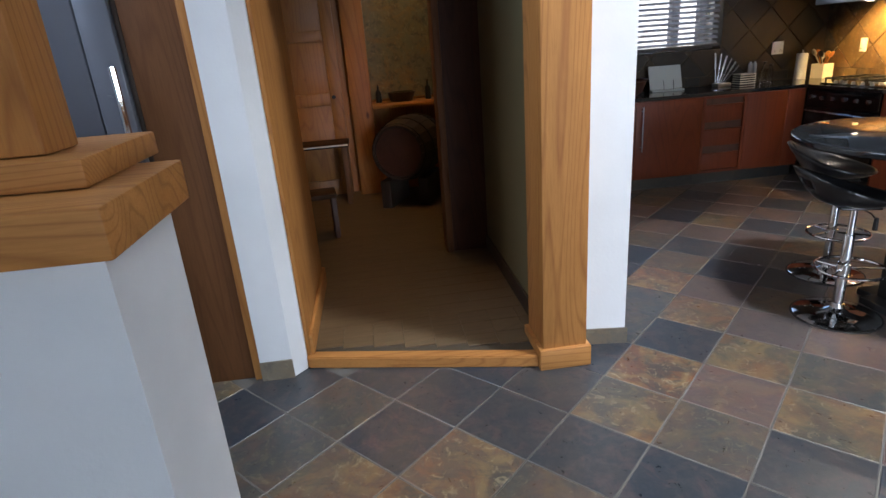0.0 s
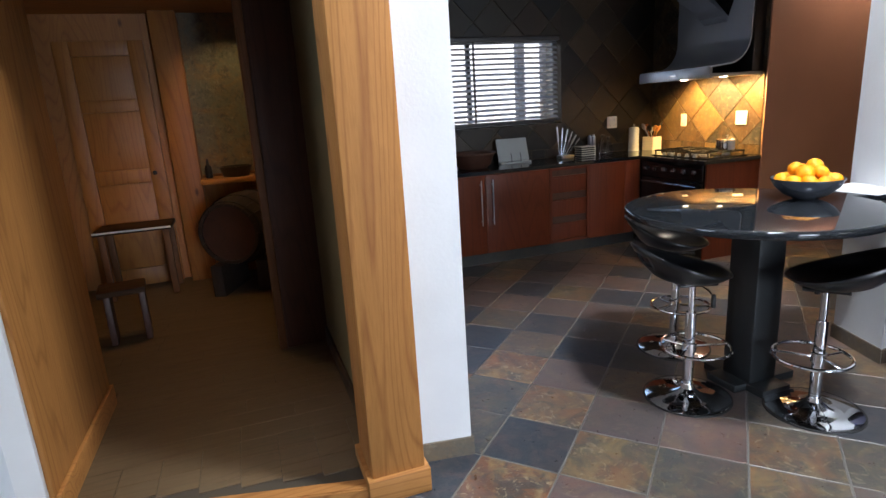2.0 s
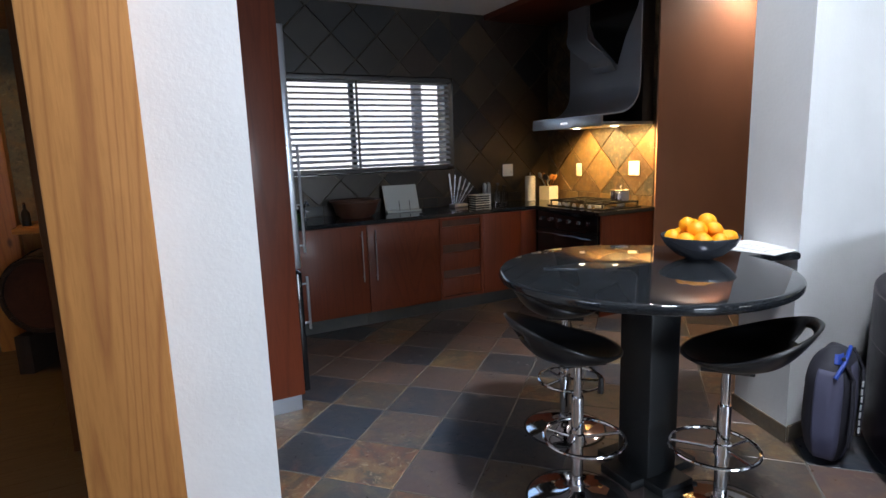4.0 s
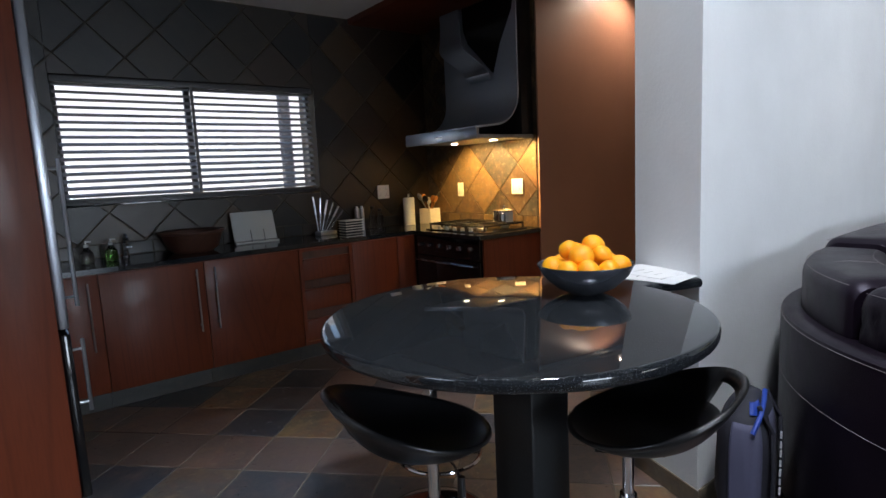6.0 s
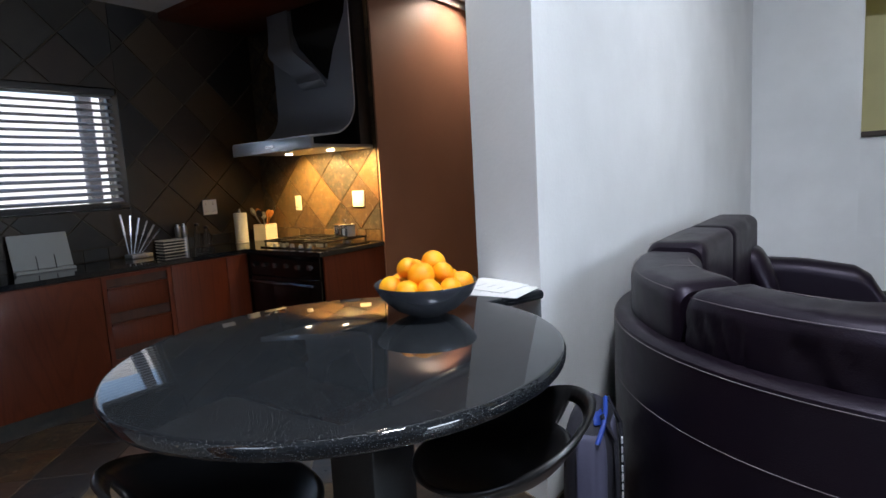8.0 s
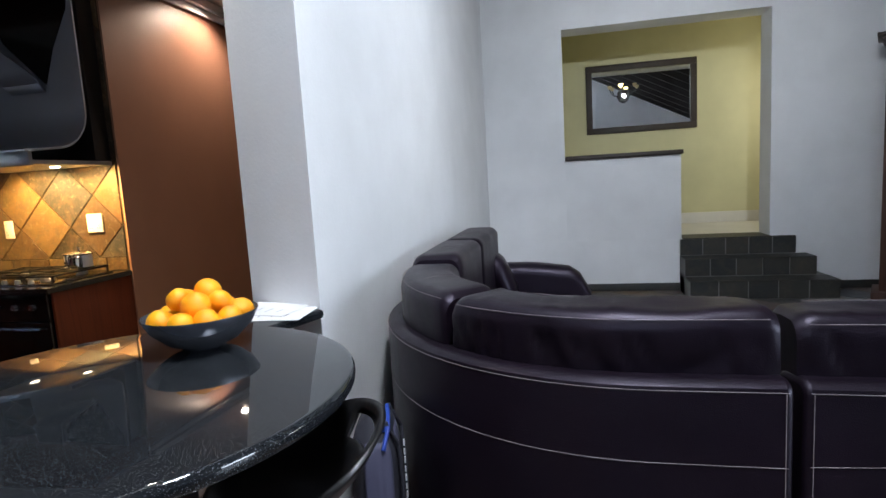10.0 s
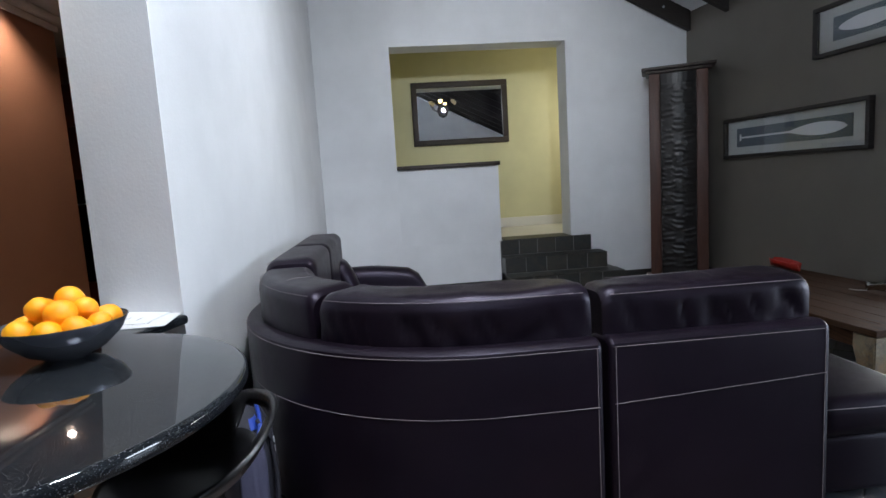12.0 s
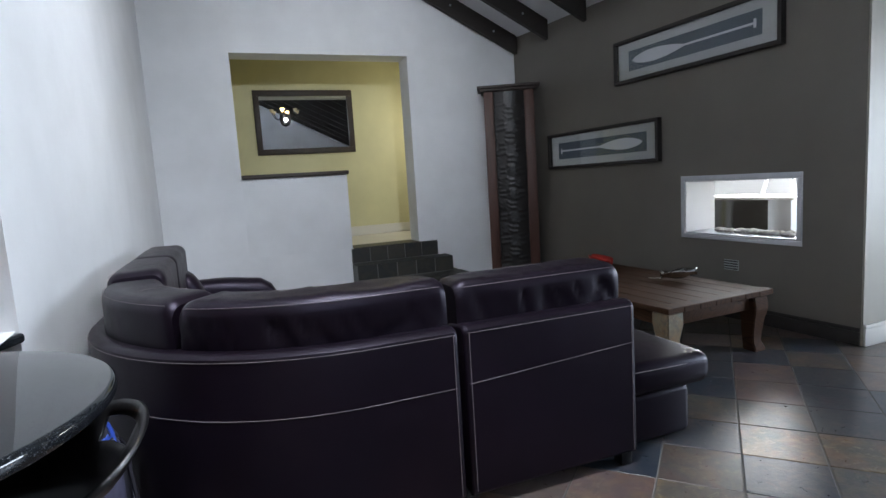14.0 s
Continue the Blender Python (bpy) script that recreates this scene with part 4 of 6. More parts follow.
book = thing("cookbook_stand", "grey slate recipe-book stand with two prongs on the worktop", "book stand", (3.32, 5.42, CT), -4)
bm = box(bmesh.new(), -0.165, 0.165, -0.006, 0.006, 0.0, 0.235, 0.003, m=pose(0, 0.0, 0.02, -20, 0, 0))
part("board", bm, M_GREYCARD, book)
part("ledge", B(-0.165, 0.165, -0.06, 0.02, 0.0, 0.018, bevel=0.003), M_GREYCARD, book)
for x in (-0.045, 0.055):
    bm = bmesh.new()
    tube(bm, [(x, -0.05, 0.018), (x, -0.048, 0.05), (x, -0.03, 0.105)], 0.003, 6)
    part("prong", bm, M_BLACK, book)
kn = thing("knife_block", "fan of steel-handled knives in a low steel block", "knife block", (3.90, 5.42, CT), 8)
part("block", B(-0.06, 0.10, -0.05, 0.05, 0.0, 0.03, bevel=0.006), M_STEEL, kn)
for i in range(6):
    a = radians(-6 + 10.5 * i)
    bm = bmesh.new()
    u_ = Vector((math.sin(a), 0, math.cos(a)))
    p = Vector((-0.04 + 0.012 * i, 0.02 - 0.008 * i, 0.025))
    tube(bm, [p, p + u_ * 0.15], 0.004, 6)
    tube(bm, [p + u_ * 0.15, p + u_ * (0.30 - 0.012 * i)], [0.009, 0.008], 8)
    part("knife", bm, M_GUNMETAL if i % 2 else M_STEEL, kn)
cr = thing("wire_basket", "small striped wire basket behind the knife fan", "basket", (4.16, 5.42, CT), 0)
for i in range(5):
    bm = bmesh.new()
    z = 0.012 + i * 0.022
    tube(bm, [(-0.085, -0.06, z), (0.085, -0.06, z), (0.085, 0.06, z), (-0.085, 0.06, z)], 0.0045, 6, True)
    part("wire", bm, M_CREAM, cr)
part("lining", B(-0.078, 0.078, -0.053, 0.053, 0.0, 0.10), M_BLACK, cr)
for i, (x, y, h, r, mat, lab, nm) in enumerate(((4.27, 5.50, 0.20, 0.022, M_STEEL, "tall slim steel spice mill on the worktop", "spice_mill"), (4.33, 5.52, 0.20, 0.022, M_STEEL, "tall slim steel pepper mill on the worktop", "spice_mill"),
                                        (4.43, 5.50, 0.19, 0.032, M_GLASS, "clear glass oil bottle on the worktop", "oil_bottle"), (4.52, 5.52, 0.16, 0.034, M_GLASS, "squat clear glass jar on the worktop", "glass_jar"))):
    b = thing(nm, lab, "bottle", (x, y, CT))
    part("body", lathe(bmesh.new(), [(0, 0), (r, 0.002), (r, h * 0.62), (r * 0.45, h * 0.8), (r * 0.42, h * 0.96), (0, h * 0.96)] if mat is M_GLASS else [(0, 0), (r, 0), (r, h * 0.5), (r * 0.8, h * 0.52), (r, h * 0.56), (r, h - 0.01), (0, h - 0.01)], 20), mat, b)
    part("cap", lathe(bmesh.new(), [(0, h + 0.012), (r * 0.55, h + 0.01), (r * 0.6, h - 0.008), (0, h - 0.008)], 16), M_BLACK if mat is M_GLASS else M_STEEL, b)
basin = solid("wooden_basin", lathe(bmesh.new(), [(0, 0.0), (0.13, 0.0), (0.17, 0.03), (0.205, 0.13), (0.225, 0.14), (0.222, 0.15), (0.19, 0.14), (0.155, 0.04), (0.0, 0.02)], 40), M_REDWOOD, "wide red-brown wooden bowl on the worktop under the window", "bowl", (2.83, 5.32, CT))
for x, y, mat, lab in ((2.18, 5.30, M_GLASS, "clear pump bottle of hand soap on the worktop"), (2.32, 5.32, M_GREENGLASS, "green pump bottle of dish soap on the worktop")):
    b = thing("soap_bottle", lab, "soap bottle", (x, y, CT))
    part("body", lathe(bmesh.new(), [(0, 0), (0.036, 0.002), (0.04, 0.02), (0.036, 0.07), (0.015, 0.095), (0.013, 0.105), (0, 0.105)], 24), mat, b)
    bm = bmesh.new()
    lathe(bm, [(0.014, 0.105), (0.014, 0.12), (0.005, 0.122), (0.005, 0.145), (0, 0.146)], 14)
    tube(bm, [(0, 0, 0.142), (0.03, -0.01, 0.14)], 0.005, 6)
    part("pump", bm, M_WHITEPLASTIC, b)
tap = thing("kitchen_tap", "black swan-neck kitchen tap behind the worktop edge", "tap", (2.42, 5.46, CT))
bm = bmesh.new()
tube(bm, [(0, 0, 0), (0, 0, 0.10), (0.0, -0.02, 0.14), (0.0, -0.07, 0.155), (0.0, -0.13, 0.13)], 0.011, 10)
part("spout", bm, M_GUNMETAL, tap)
part("lever", B(-0.006, 0.05, -0.006, 0.006, 0.06, 0.072, bevel=0.003), M_GUNMETAL, tap)
part("base_ring", lathe(bmesh.new(), [(0, 0.01), (0.024, 0.008), (0.026, 0), (0, 0)], 20), M_GUNMETAL, tap)


# ---- sofa ----
SX, SY, SR = 3.555, 0.955, 1.13
S0 = -0.25
S1, S2, S3 = SY - S0, SR * math.pi / 2, 6.55 - (SX + SR)
STOT = S1 + S2 + S3


def along(s):
    """A point on the sofa's outer line and the way inwards."""
    if s < S1:
        return Vector((SX, S0 + s, 0)), Vector((1, 0, 0))
    if s < S1 + S2:
        a = math.pi - (s - S1) / SR
        c = Vector((SX + SR, SY, 0))
        d = Vector((math.cos(a), math.sin(a), 0))
        return c + d * SR, -d
    return Vector((SX + SR + (s - S1 - S2), SY + SR, 0)), Vector((0, -1, 0))


def sweep(s0, s1, profile, step=0.05, taper=0.0, wobble=0.0, seed=0.0, steps=None):
    """Carry a closed (inward, height) profile along the sofa's line; taper rounds the ends off."""
    bm = bmesh.new()
    if wobble > 0.008:
        fine = []
        for p, q in zip(profile, profile[1:] + profile[:1]):
            m = max(1, int(math.dist(p, q) / 0.028))
            fine += [(p[0] + (q[0] - p[0]) * i / m, p[1] + (q[1] - p[1]) * i / m) for i in range(m)]
        profile = fine
    n = steps or max(4, int((s1 - s0) / step))
    cx = sum(p[0] for p in profile) / len(profile)
    cz = sum(p[1] for p in profile) / len(profile)
    rows = []
    for i in range(n + 1):
        t = i / n
        if taper:
            t = t
        s = s0 + (s1 - s0) * t
        k = 1.0
        if taper:
            e = min(s - s0, s1 - s) / taper
            if e < 1:
                k = 0.90 + 0.10 * math.sqrt(max(0, 1 - (1 - e) ** 2))
        p, w = along(s)
        row = []
        for d, z in profile:
            dd, zz = cx + (d - cx) * k, cz + (z - cz) * (k if z > cz else 0.5 + 0.5 * k)
            q = p + w * dd
            f = 0
            if wobble:
                f = wobble * noise.noise(Vector((s * 4 + seed, d * 6, z * 5)))
            if wobble > 0.008:
                g = noise.noise(Vector((s * 13 - z * 7 + seed, z * 2.5, d * 3)))
                f += 1.25 * wobble * max(0, 1 - abs(g) * 5) ** 2 * min(1, max(0, (z - 0.62) * 6)) * (1 if z < cz + 0.16 else 0.3)
            row.append(bm.verts.new((q.x + w.x * f, q.y + w.y * f, zz + f)))
        rows.append(row)
    m = len(profile)
    for a, b in zip(rows, rows[1:]):
        for j in range(m):
            bm.faces.new((a[j], a[(j + 1) % m], b[(j + 1) % m], b[j]))
    bm.faces.new(rows[0][::-1]), bm.faces.new(rows[-1])
    bmesh.ops.recalc_face_normals(bm, faces=bm.faces)
    return bm


def rounded(d0, d1, z0, z1, r, n=5, bulge=0.0):
    out = []
    for cx, cz, a0 in ((d1 - r, z0 + r, -90), (d1 - r, z1 - r, 0), (d0 + r, z1 - r, 90), (d0 + r, z0 + r, 180)):
        for i in range(n + 1):
            a = radians(a0 + 90 * i / n)
            out.append((cx + r * math.cos(a), cz + r * math.sin(a)))
    if bulge:
        cx, cz = (d0 + d1) / 2, (z0 + z1) / 2
        out = [(x + bulge * (1 - abs(z - cz) / (z1 - z0) * 2) * (1 if x > cx else -1), z + bulge * 0.7 * (1 - abs(x - cx) / (d1 - d0) * 2) * (1 if z > cz else 0)) for x, z in out]
    return out


def stitch(parent, s0, s1, d, z, name="stitching", z_end=None):
    n = max(3, int((s1 - s0) / 0.06))
    pts = []
    for i in range(n + 1):
        p, w = along(s0 + (s1 - s0) * i / n)
        q = p + w * d
        pts.append((q.x, q.y, z if z_end is None else z_end + (z - z_end) * max(0, 1 - i / n * (s1 - s0) / 0.9)))
    part(name, tube(bmesh.new(), pts, 0.0012, 5), M_STITCH, parent)


def stitch_up(parent, s, d, z0, z1):
    p, w = along(s)
    q = p + w * d
    part("stitching", tube(bmesh.new(), [(q.x, q.y, z0), (q.x, q.y, z1)], 0.0012, 5), M_STITCH, parent)


sofa = thing("corner_sofa", "curved aubergine leather corner sofa with pale stitching against the white wall", "sofa")
GAP = 0.85
back_profile = [(0.0, 0.06), (0.0, 0.74), (0.006, 0.762), (0.025, 0.776), (0.05, 0.78), (0.16, 0.765), (0.20, 0.75), (0.215, 0.72), (0.215, 0.06)]
for nm, a, b in (("short_back", 0.0, GAP - 0.012), ("long_back", GAP + 0.012, STOT)):
    bk = part(nm, sweep(a, b, back_profile, 0.045), M_LEATHER, sofa)
    bv = bk.modifiers.new("soft", "BEVEL")
    bv.width, bv.segments, bv.limit_method, bv.angle_limit = 0.018, 3, "ANGLE", radians(50)
    stitch(bk, a + 0.015, min(b - 0.015, STOT), 0.001, 0.752)
    stitch(bk, a + 0.015, min(b - 0.015, STOT), -0.001, 0.585 if nm == "short_back" else 0.535, z_end=0.537 if nm == "short_back" else 0.53)
    stitch_up(bk, a + 0.022, -0.001, 0.08, 0.75)
    stitch_up(bk, min(b - 0.022, STOT), -0.001, 0.08, 0.75)
part("seat_base", sweep(0.0, STOT - 0.02, [(0.216, 0.06), (0.216, 0.30), (0.95, 0.30), (0.98, 0.27), (0.98, 0.06)], 0.06), M_LEATHER, sofa)
for i, (a, b) in enumerate(((-0.0, 0.84), (0.86, 1.85), (1.87, 2.9), (2.92, 3.75), (3.77, STOT - 0.22))):
    c = part("seat_cushion", sweep(a, b, rounded(0.22, 1.0, 0.302, 0.44, 0.05, bulge=0.012), 0.05, 0.08, 0.004, i * 5), M_LEATHER, sofa)
spans = ((0.02, 0.83), (0.87, 2.0), (2.03, 2.98), (3.01, 3.72), (3.75, STOT - 0.26))
for i, (a, b) in enumerate(spans):
    top = (0.94, 0.955, 0.965, 1.0, 1.0)[i]
    cush_prof = rounded(0.075, 0.34, 0.47, top, 0.055, 5, 0.014)
    c = part("back_cushion", sweep(a, b, cush_prof, 0.018, 0.075, 0.0105 if i < 2 else 0.004, i * 7.0), M_LEATHER, sofa, "plump creased leather back cushion")
    stitch(c, a + 0.03, b - 0.03, 0.082, top - 0.017)
    stitch(c, a + 0.09, b - 0.09, 0.30, top + 0.002)
    for q in (0.42,):
        p, w = along(a + (b - a) * q)
        pts = [p + w * d + Vector((0, 0, z)) for d, z in ((0.085, top - 0.03), (0.10, top - 0.006), (0.2, top + 0.010), (0.3, top + 0.004))]
        part("stitching", tube(bmesh.new(), pts, 0.0009, 5), M_STITCH, c)
# chaise end beyond the short back
ch = part("chaise", B(3.66, 4.44, -0.67, -0.27, 0.02, 0.275, bevel=0.035, seg=4), M_LEATHER, sofa, "low leather chaise end")
part("chaise_cushion", B(3.605, 4.52, -0.765, -0.26, 0.277, 0.44, bevel=0.06, seg=4), M_LEATHER, sofa)
bm = bmesh.new()
tube(bm, [(3.61, -0.265, 0.41), (3.607, -0.5, 0.405), (3.615, -0.71, 0.40), (3.67, -0.76, 0.40), (4.45, -0.763, 0.40)], 0.0015, 5)
part("stitching", bm, M_STITCH, ch)
# far arm
arm_prof = rounded(-0.11, 0.11, 0.06, 0.68, 0.09, 5)
bm = bmesh.new()
rows = []
for i in range(13):
    t = i / 12
    y = 2.06 - 1.02 * t
    k = 1 if t < 0.93 else 0.86
    rows.append([bm.verts.new((6.50 + x * k, y, 0.06 + (z - 0.06) * (k if t > 0.93 else 1) - 0.06 * max(0, t - 0.55) / 0.45 * (z > 0.4) - 0.10 * max(0, t - 0.85) / 0.15 * (z > 0.4))) for x, z in arm_prof])
for a, b in zip(rows, rows[1:]):
    for j in range(len(arm_prof)):
        bm.faces.new((a[j], a[(j + 1) % len(arm_prof)], b[(j + 1) % len(arm_prof)], b[j]))
bm.faces.new(rows[0][::-1]), bm.faces.new(rows[-1])
bmesh.ops.recalc_face_normals(bm, faces=bm.faces)
part("armrest", bm, M_LEATHER, sofa)
for i, (x, y) in enumerate(((3.60, -0.2), (3.60, 0.6), (3.9, 1.6), (5.0, 1.98), (6.4, 1.98), (6.4, 1.2), (4.4, 0.4), (5.0, 1.2))):
    part("foot", B(x - 0.03, x + 0.03, y - 0.03, y + 0.03, 0.0, 0.06, bevel=0.004), M_BLACK, sofa)
# scatter cushion
bm = bmesh.new()
bmesh.ops.create_uvsphere(bm, u_segments=24, v_segments=14, radius=1)
for v in bm.verts:
    x, y, z = v.co
    f = lambda q: math.copysign(abs(q) ** 0.55, q)
    v.co = Vector((f(x) * 0.20, y * 0.08 * (1.1 - 0.4 * max(abs(x), abs(z)) ** 4), f(z) * 0.20))
sc_ = solid("scatter_cushion", bm, M_LEATHER, "small dark leather scatter cushion leaning in the sofa corner", "cushion", (6.18, 1.72, 0.62), 8, smooth=80)
sc_.rotation_euler = (radians(-22), 0, radians(8))

# sports bag behind the stool
bag = thing("sports_bag", "blue and grey sports bag slumped between sofa and white wall", "bag", (3.885, 1.96, 0), 14)
bag.scale = (0.9, 0.85, 0.92)
bm = bmesh.new()
bmesh.ops.create_uvsphere(bm, u_segments=28, v_segments=18, radius=1)
for v in bm.verts:
    x, y, z = v.co
    f = lambda q, p: math.copysign(abs(q) ** p, q)
    k = 1 + 0.08 * noise.noise(Vector((x * 2, y * 2, z * 2)))
    v.co = Vector((f(x, 0.7) * 0.18 * k, f(y, 0.7) * 0.11 * k, 0.285 + f(z, 0.75) * 0.285 * k))
part("sack", bm, M_BAGCLOTH, bag, smooth=80)
bm = bmesh.new()
tube(bm, [(-0.165, -0.05, 0.46), (-0.12, -0.07, 0.52), (-0.05, -0.07, 0.555), (0.03, -0.06, 0.57)], 0.010, 8)
part("blue_trim", bm, M_BLUE, bag, "bright blue nylon trim")
for x in (-0.12, 0.07):
    bm = bmesh.new()
    tube(bm, [(x, -0.118, 0.12), (x - 0.015, -0.125, 0.30), (x + 0.02, -0.112, 0.45), (x + 0.02, -0.06, 0.55)], 0.010, 6)
    part("strap", bm, M_BAGCLOTH, bag)


def bag_patch(name, a0, a1, b0, b1, mat, label):
    """A sewn-on piece that follows the bulging sack."""
    bm = bmesh.new()
    n, m = 14, 12
    f = lambda q, p: math.copysign(abs(q) ** p, q)
    grid = []
    for i in range(n + 1):
        a = radians(a0 + (a1 - a0) * i / n)
        row = []
        for j in range(m + 1):
            b = radians(b0 + (b1 - b0) * j / m)
            x, y, z = math.cos(a) * math.cos(b), math.sin(a) * math.cos(b), math.sin(b)
            k = 1.03 + 0.08 * noise.noise(Vector((x * 2, y * 2, z * 2))) + 0.012 * noise.noise(Vector((a * 9, b * 3, 1)))
            row.append(bm.verts.new((f(x, 0.7) * 0.18 * k, f(y, 0.7) * 0.11 * k, 0.285 + f(z, 0.75) * 0.285 * k)))
        grid.append(row)
    for p, q in zip(grid, grid[1:]):
        for j in range(m):
            bm.faces.new((p[j], q[j], q[j + 1], p[j + 1]))
    o = part(name, bm, mat, bag, label, smooth=80)
    th = o.modifiers.new("cloth", "SOLIDIFY")
    th.thickness = 0.003


bag_patch("side_panel", 170, 222, -50, 38, M_BAGPALE, "pale lavender nylon panel")
bag_patch("side_panel", 255, 275, -60, 42, M_BAGPALE, "pale lavender nylon panel")
bag_patch("top_panel", 195, 235, 50, 66, M_BLUE, "bright blue nylon panel")
bm = bmesh.new()
for i in range(7):
    box(bm, 0.035 + 0.004 * math.sin(i * 2.1), 0.048 + 0.005 * math.cos(i * 3), -0.128, -0.121, 0.14 + 0.04 * i, 0.165 + 0.04 * i)
part("print_bar", bm, M_PAPER, bag)

# ---- living room ----
steps = thing("stair_flight", "three broad steps clad in dark slate tiles", "steps")
steps["kind"] = "structure"
for i, (x, yr, z) in enumerate(((8.02, -1.38, 0.195), (8.28, -1.27, 0.39), (8.52, -1.16, 0.583))):
    st_ = part("step", B(x + 0.008, 8.554, yr + 0.008, 0.0, 0.0, z - 0.008), M_GROUT_STEP, steps)
    ny = 5
    y0, y1 = yr, 0.0
    w = (y1 - y0) / ny
    for j in range(ny):
        part("tile", B(x, x + 0.0075, y0 + j * w + 0.005, y0 + (j + 1) * w - 0.005, z - 0.185, z - 0.009, bevel=0.002, seg=1), M_SLATE_STEP, st_)
        if i < 2:
            part("tile", B(x - 0.004, x + 0.27, y0 + j * w + 0.005, y0 + (j + 1) * w - 0.005, z - 0.0075, z, bevel=0.002, seg=1), M_SLATE_STEP, st_)
    if i == 2:
        for j in range(4):
            part("tile", B(8.515, 8.553, y0 + 0.01, -0.915, z - 0.0075, z), M_SLATE_STEP, st_) if j == 0 else None
        part("tile", B(8.515, 8.9, -0.91, -0.03, z - 0.0075, z + 0.004), M_SLATE_STEP, st_)

mir = thing("mirror", "large dark-framed mirror on the yellow wall", "mirror", (10.325, 0.18, 2.365), 90)
bm = bmesh.new()
W, H, F = 1.46, 0.94, 0.085
for a in ((-W / 2, W / 2, H / 2 - F, H / 2), (-W / 2, W / 2, -H / 2, -H / 2 + F), (-W / 2, -W / 2 + F, -H / 2 + F, H / 2 - F), (W / 2 - F, W / 2, -H / 2 + F, H / 2 - F)):
    box(bm, a[0], a[1], 0.0, 0.035, a[2], a[3], 0.006)
part("frame", bm, M_DARKWOOD, mir)
part("glass", B(-W / 2 + F, W / 2 - F, 0.008, 0.012, -H / 2 + F, H / 2 - F), M_MIRROR, mir, "silvered mirror glass")

chan = thing("chandelier", "wrought-iron chandelier with glowing warm glass shades", "chandelier", (4.8, -0.12, 3.2))
part("stem", tube(bmesh.new(), [(0, 0, -0.12), (0, 0, 0.35)], 0.012, 8), M_IRON, chan)
part("chain", tube(bmesh.new(), [(0, 0, 0.35), (0, 0, 1.19)], 0.007, 6), M_IRON, chan)
part("basket", lathe(bmesh.new(), [(0.02, -0.30), (0.10, -0.26), (0.15, -0.15), (0.13, -0.02), (0.05, 0.02), (0.045, 0.015), (0.12, -0.03), (0.14, -0.15), (0.09, -0.25), (0.02, -0.285)], 10), M_IRON, chan)
for i in range(6):
    a = radians(60 * i + 15)
    c, s = math.cos(a), math.sin(a)
    ar = part("arm", tube(bmesh.new(), [(0, 0, -0.05), (0.12 * c, 0.12 * s, -0.14), (0.26 * c, 0.26 * s, -0.10), (0.32 * c, 0.32 * s, 0.02)], 0.009, 6), M_IRON, chan)
    part("shade", lathe(bmesh.new(), [(0.015, 0.02), (0.035, 0.04), (0.052, 0.10), (0.048, 0.10), (0.032, 0.045), (0.0, 0.03)], 16, Matrix.Translation((0.32 * c, 0.32 * s, 0.0))), M_BULB if i % 3 == 0 else M_WAX, ar, "glowing warm glass shade" if i % 3 == 0 else "unlit cream glass shade")


def picture(u, z, w, h, flip, label):
    p = thing("framed_picture", label, "picture")
    p.matrix_world = TAUPE @ pose(u, 0.0, z)
    bm = bmesh.new()
    f = 0.035
    for a in ((-w / 2, w / 2, h / 2 - f, h / 2), (-w / 2, w / 2, -h / 2, -h / 2 + f), (-w / 2, -w / 2 + f, -h / 2 + f, h / 2 - f), (w / 2 - f, w / 2, -h / 2 + f, h / 2 - f)):
        box(bm, a[0], a[1], 0.0, 0.06, a[2], a[3], 0.004)
    part("frame", bm, M_RAFTER, p, "thin black box frame")
    part("mount", B(-w / 2 + f, w / 2 - f, 0.01, 0.016, -h / 2 + f, h / 2 - f), M_GREYCARD, p)
    iw, ih = w * 0.80, h * 0.46
    part("panel", B(-iw / 2, iw / 2, 0.0165, 0.020, -ih / 2, ih / 2), M_SLATEBLUE, p, "blue-grey picture panel")
    bm = bmesh.new()
    s = -1 if flip else 1
    L = iw * 0.46
    pts = []
    for i in range(17):
        t = i / 16
        pts.append((s * (-iw / 2 + 0.05 + L * t), ih * 0.30 * math.sin(math.pi * t ** 0.8) ** 0.8))
    lo = [bm.verts.new((x, 0.0205, z_)) for x, z_ in pts] + [bm.verts.new((x, 0.0205, -z_)) for x, z_ in pts[-2:0:-1]]
    face = bm.faces.new(lo)
    r = bmesh.ops.extrude_face_region(bm, geom=[face])
    bmesh.ops.translate(bm, vec=(0, 0.003, 0), verts=[v for v in r["geom"] if isinstance(v, bmesh.types.BMVert)])
    bmesh.ops.recalc_face_normals(bm, faces=bm.faces)
    part("paddle_blade", bm, M_PAPER, p)
    xa, xb = s * (-iw / 2 + 0.05 + L - 0.02), s * (iw / 2 - 0.06)
    part("paddle_shaft", B(min(xa, xb), max(xa, xb), 0.0205, 0.0235, -0.009, 0.009), M_PAPER, p)
    part("paddle_grip", B(xb - 0.012, xb + 0.012, 0.0205, 0.0238, -0.035, 0.035, bevel=0.001), M_PAPER, p)
    g = part("glazing", B(-w / 2 + f, w / 2 - f, 0.045, 0.048, -h / 2 + f, h / 2 - f), M_GLASS, p)
    g.visible_shadow = False
    return p


picture(2.724, 1.629, 1.82, 0.425, False, "long black-framed picture of a pale paddle above the coffee table")
picture(1.486, 2.448, 1.83, 0.43, True, "long black-framed picture of a pale paddle above the hearth")

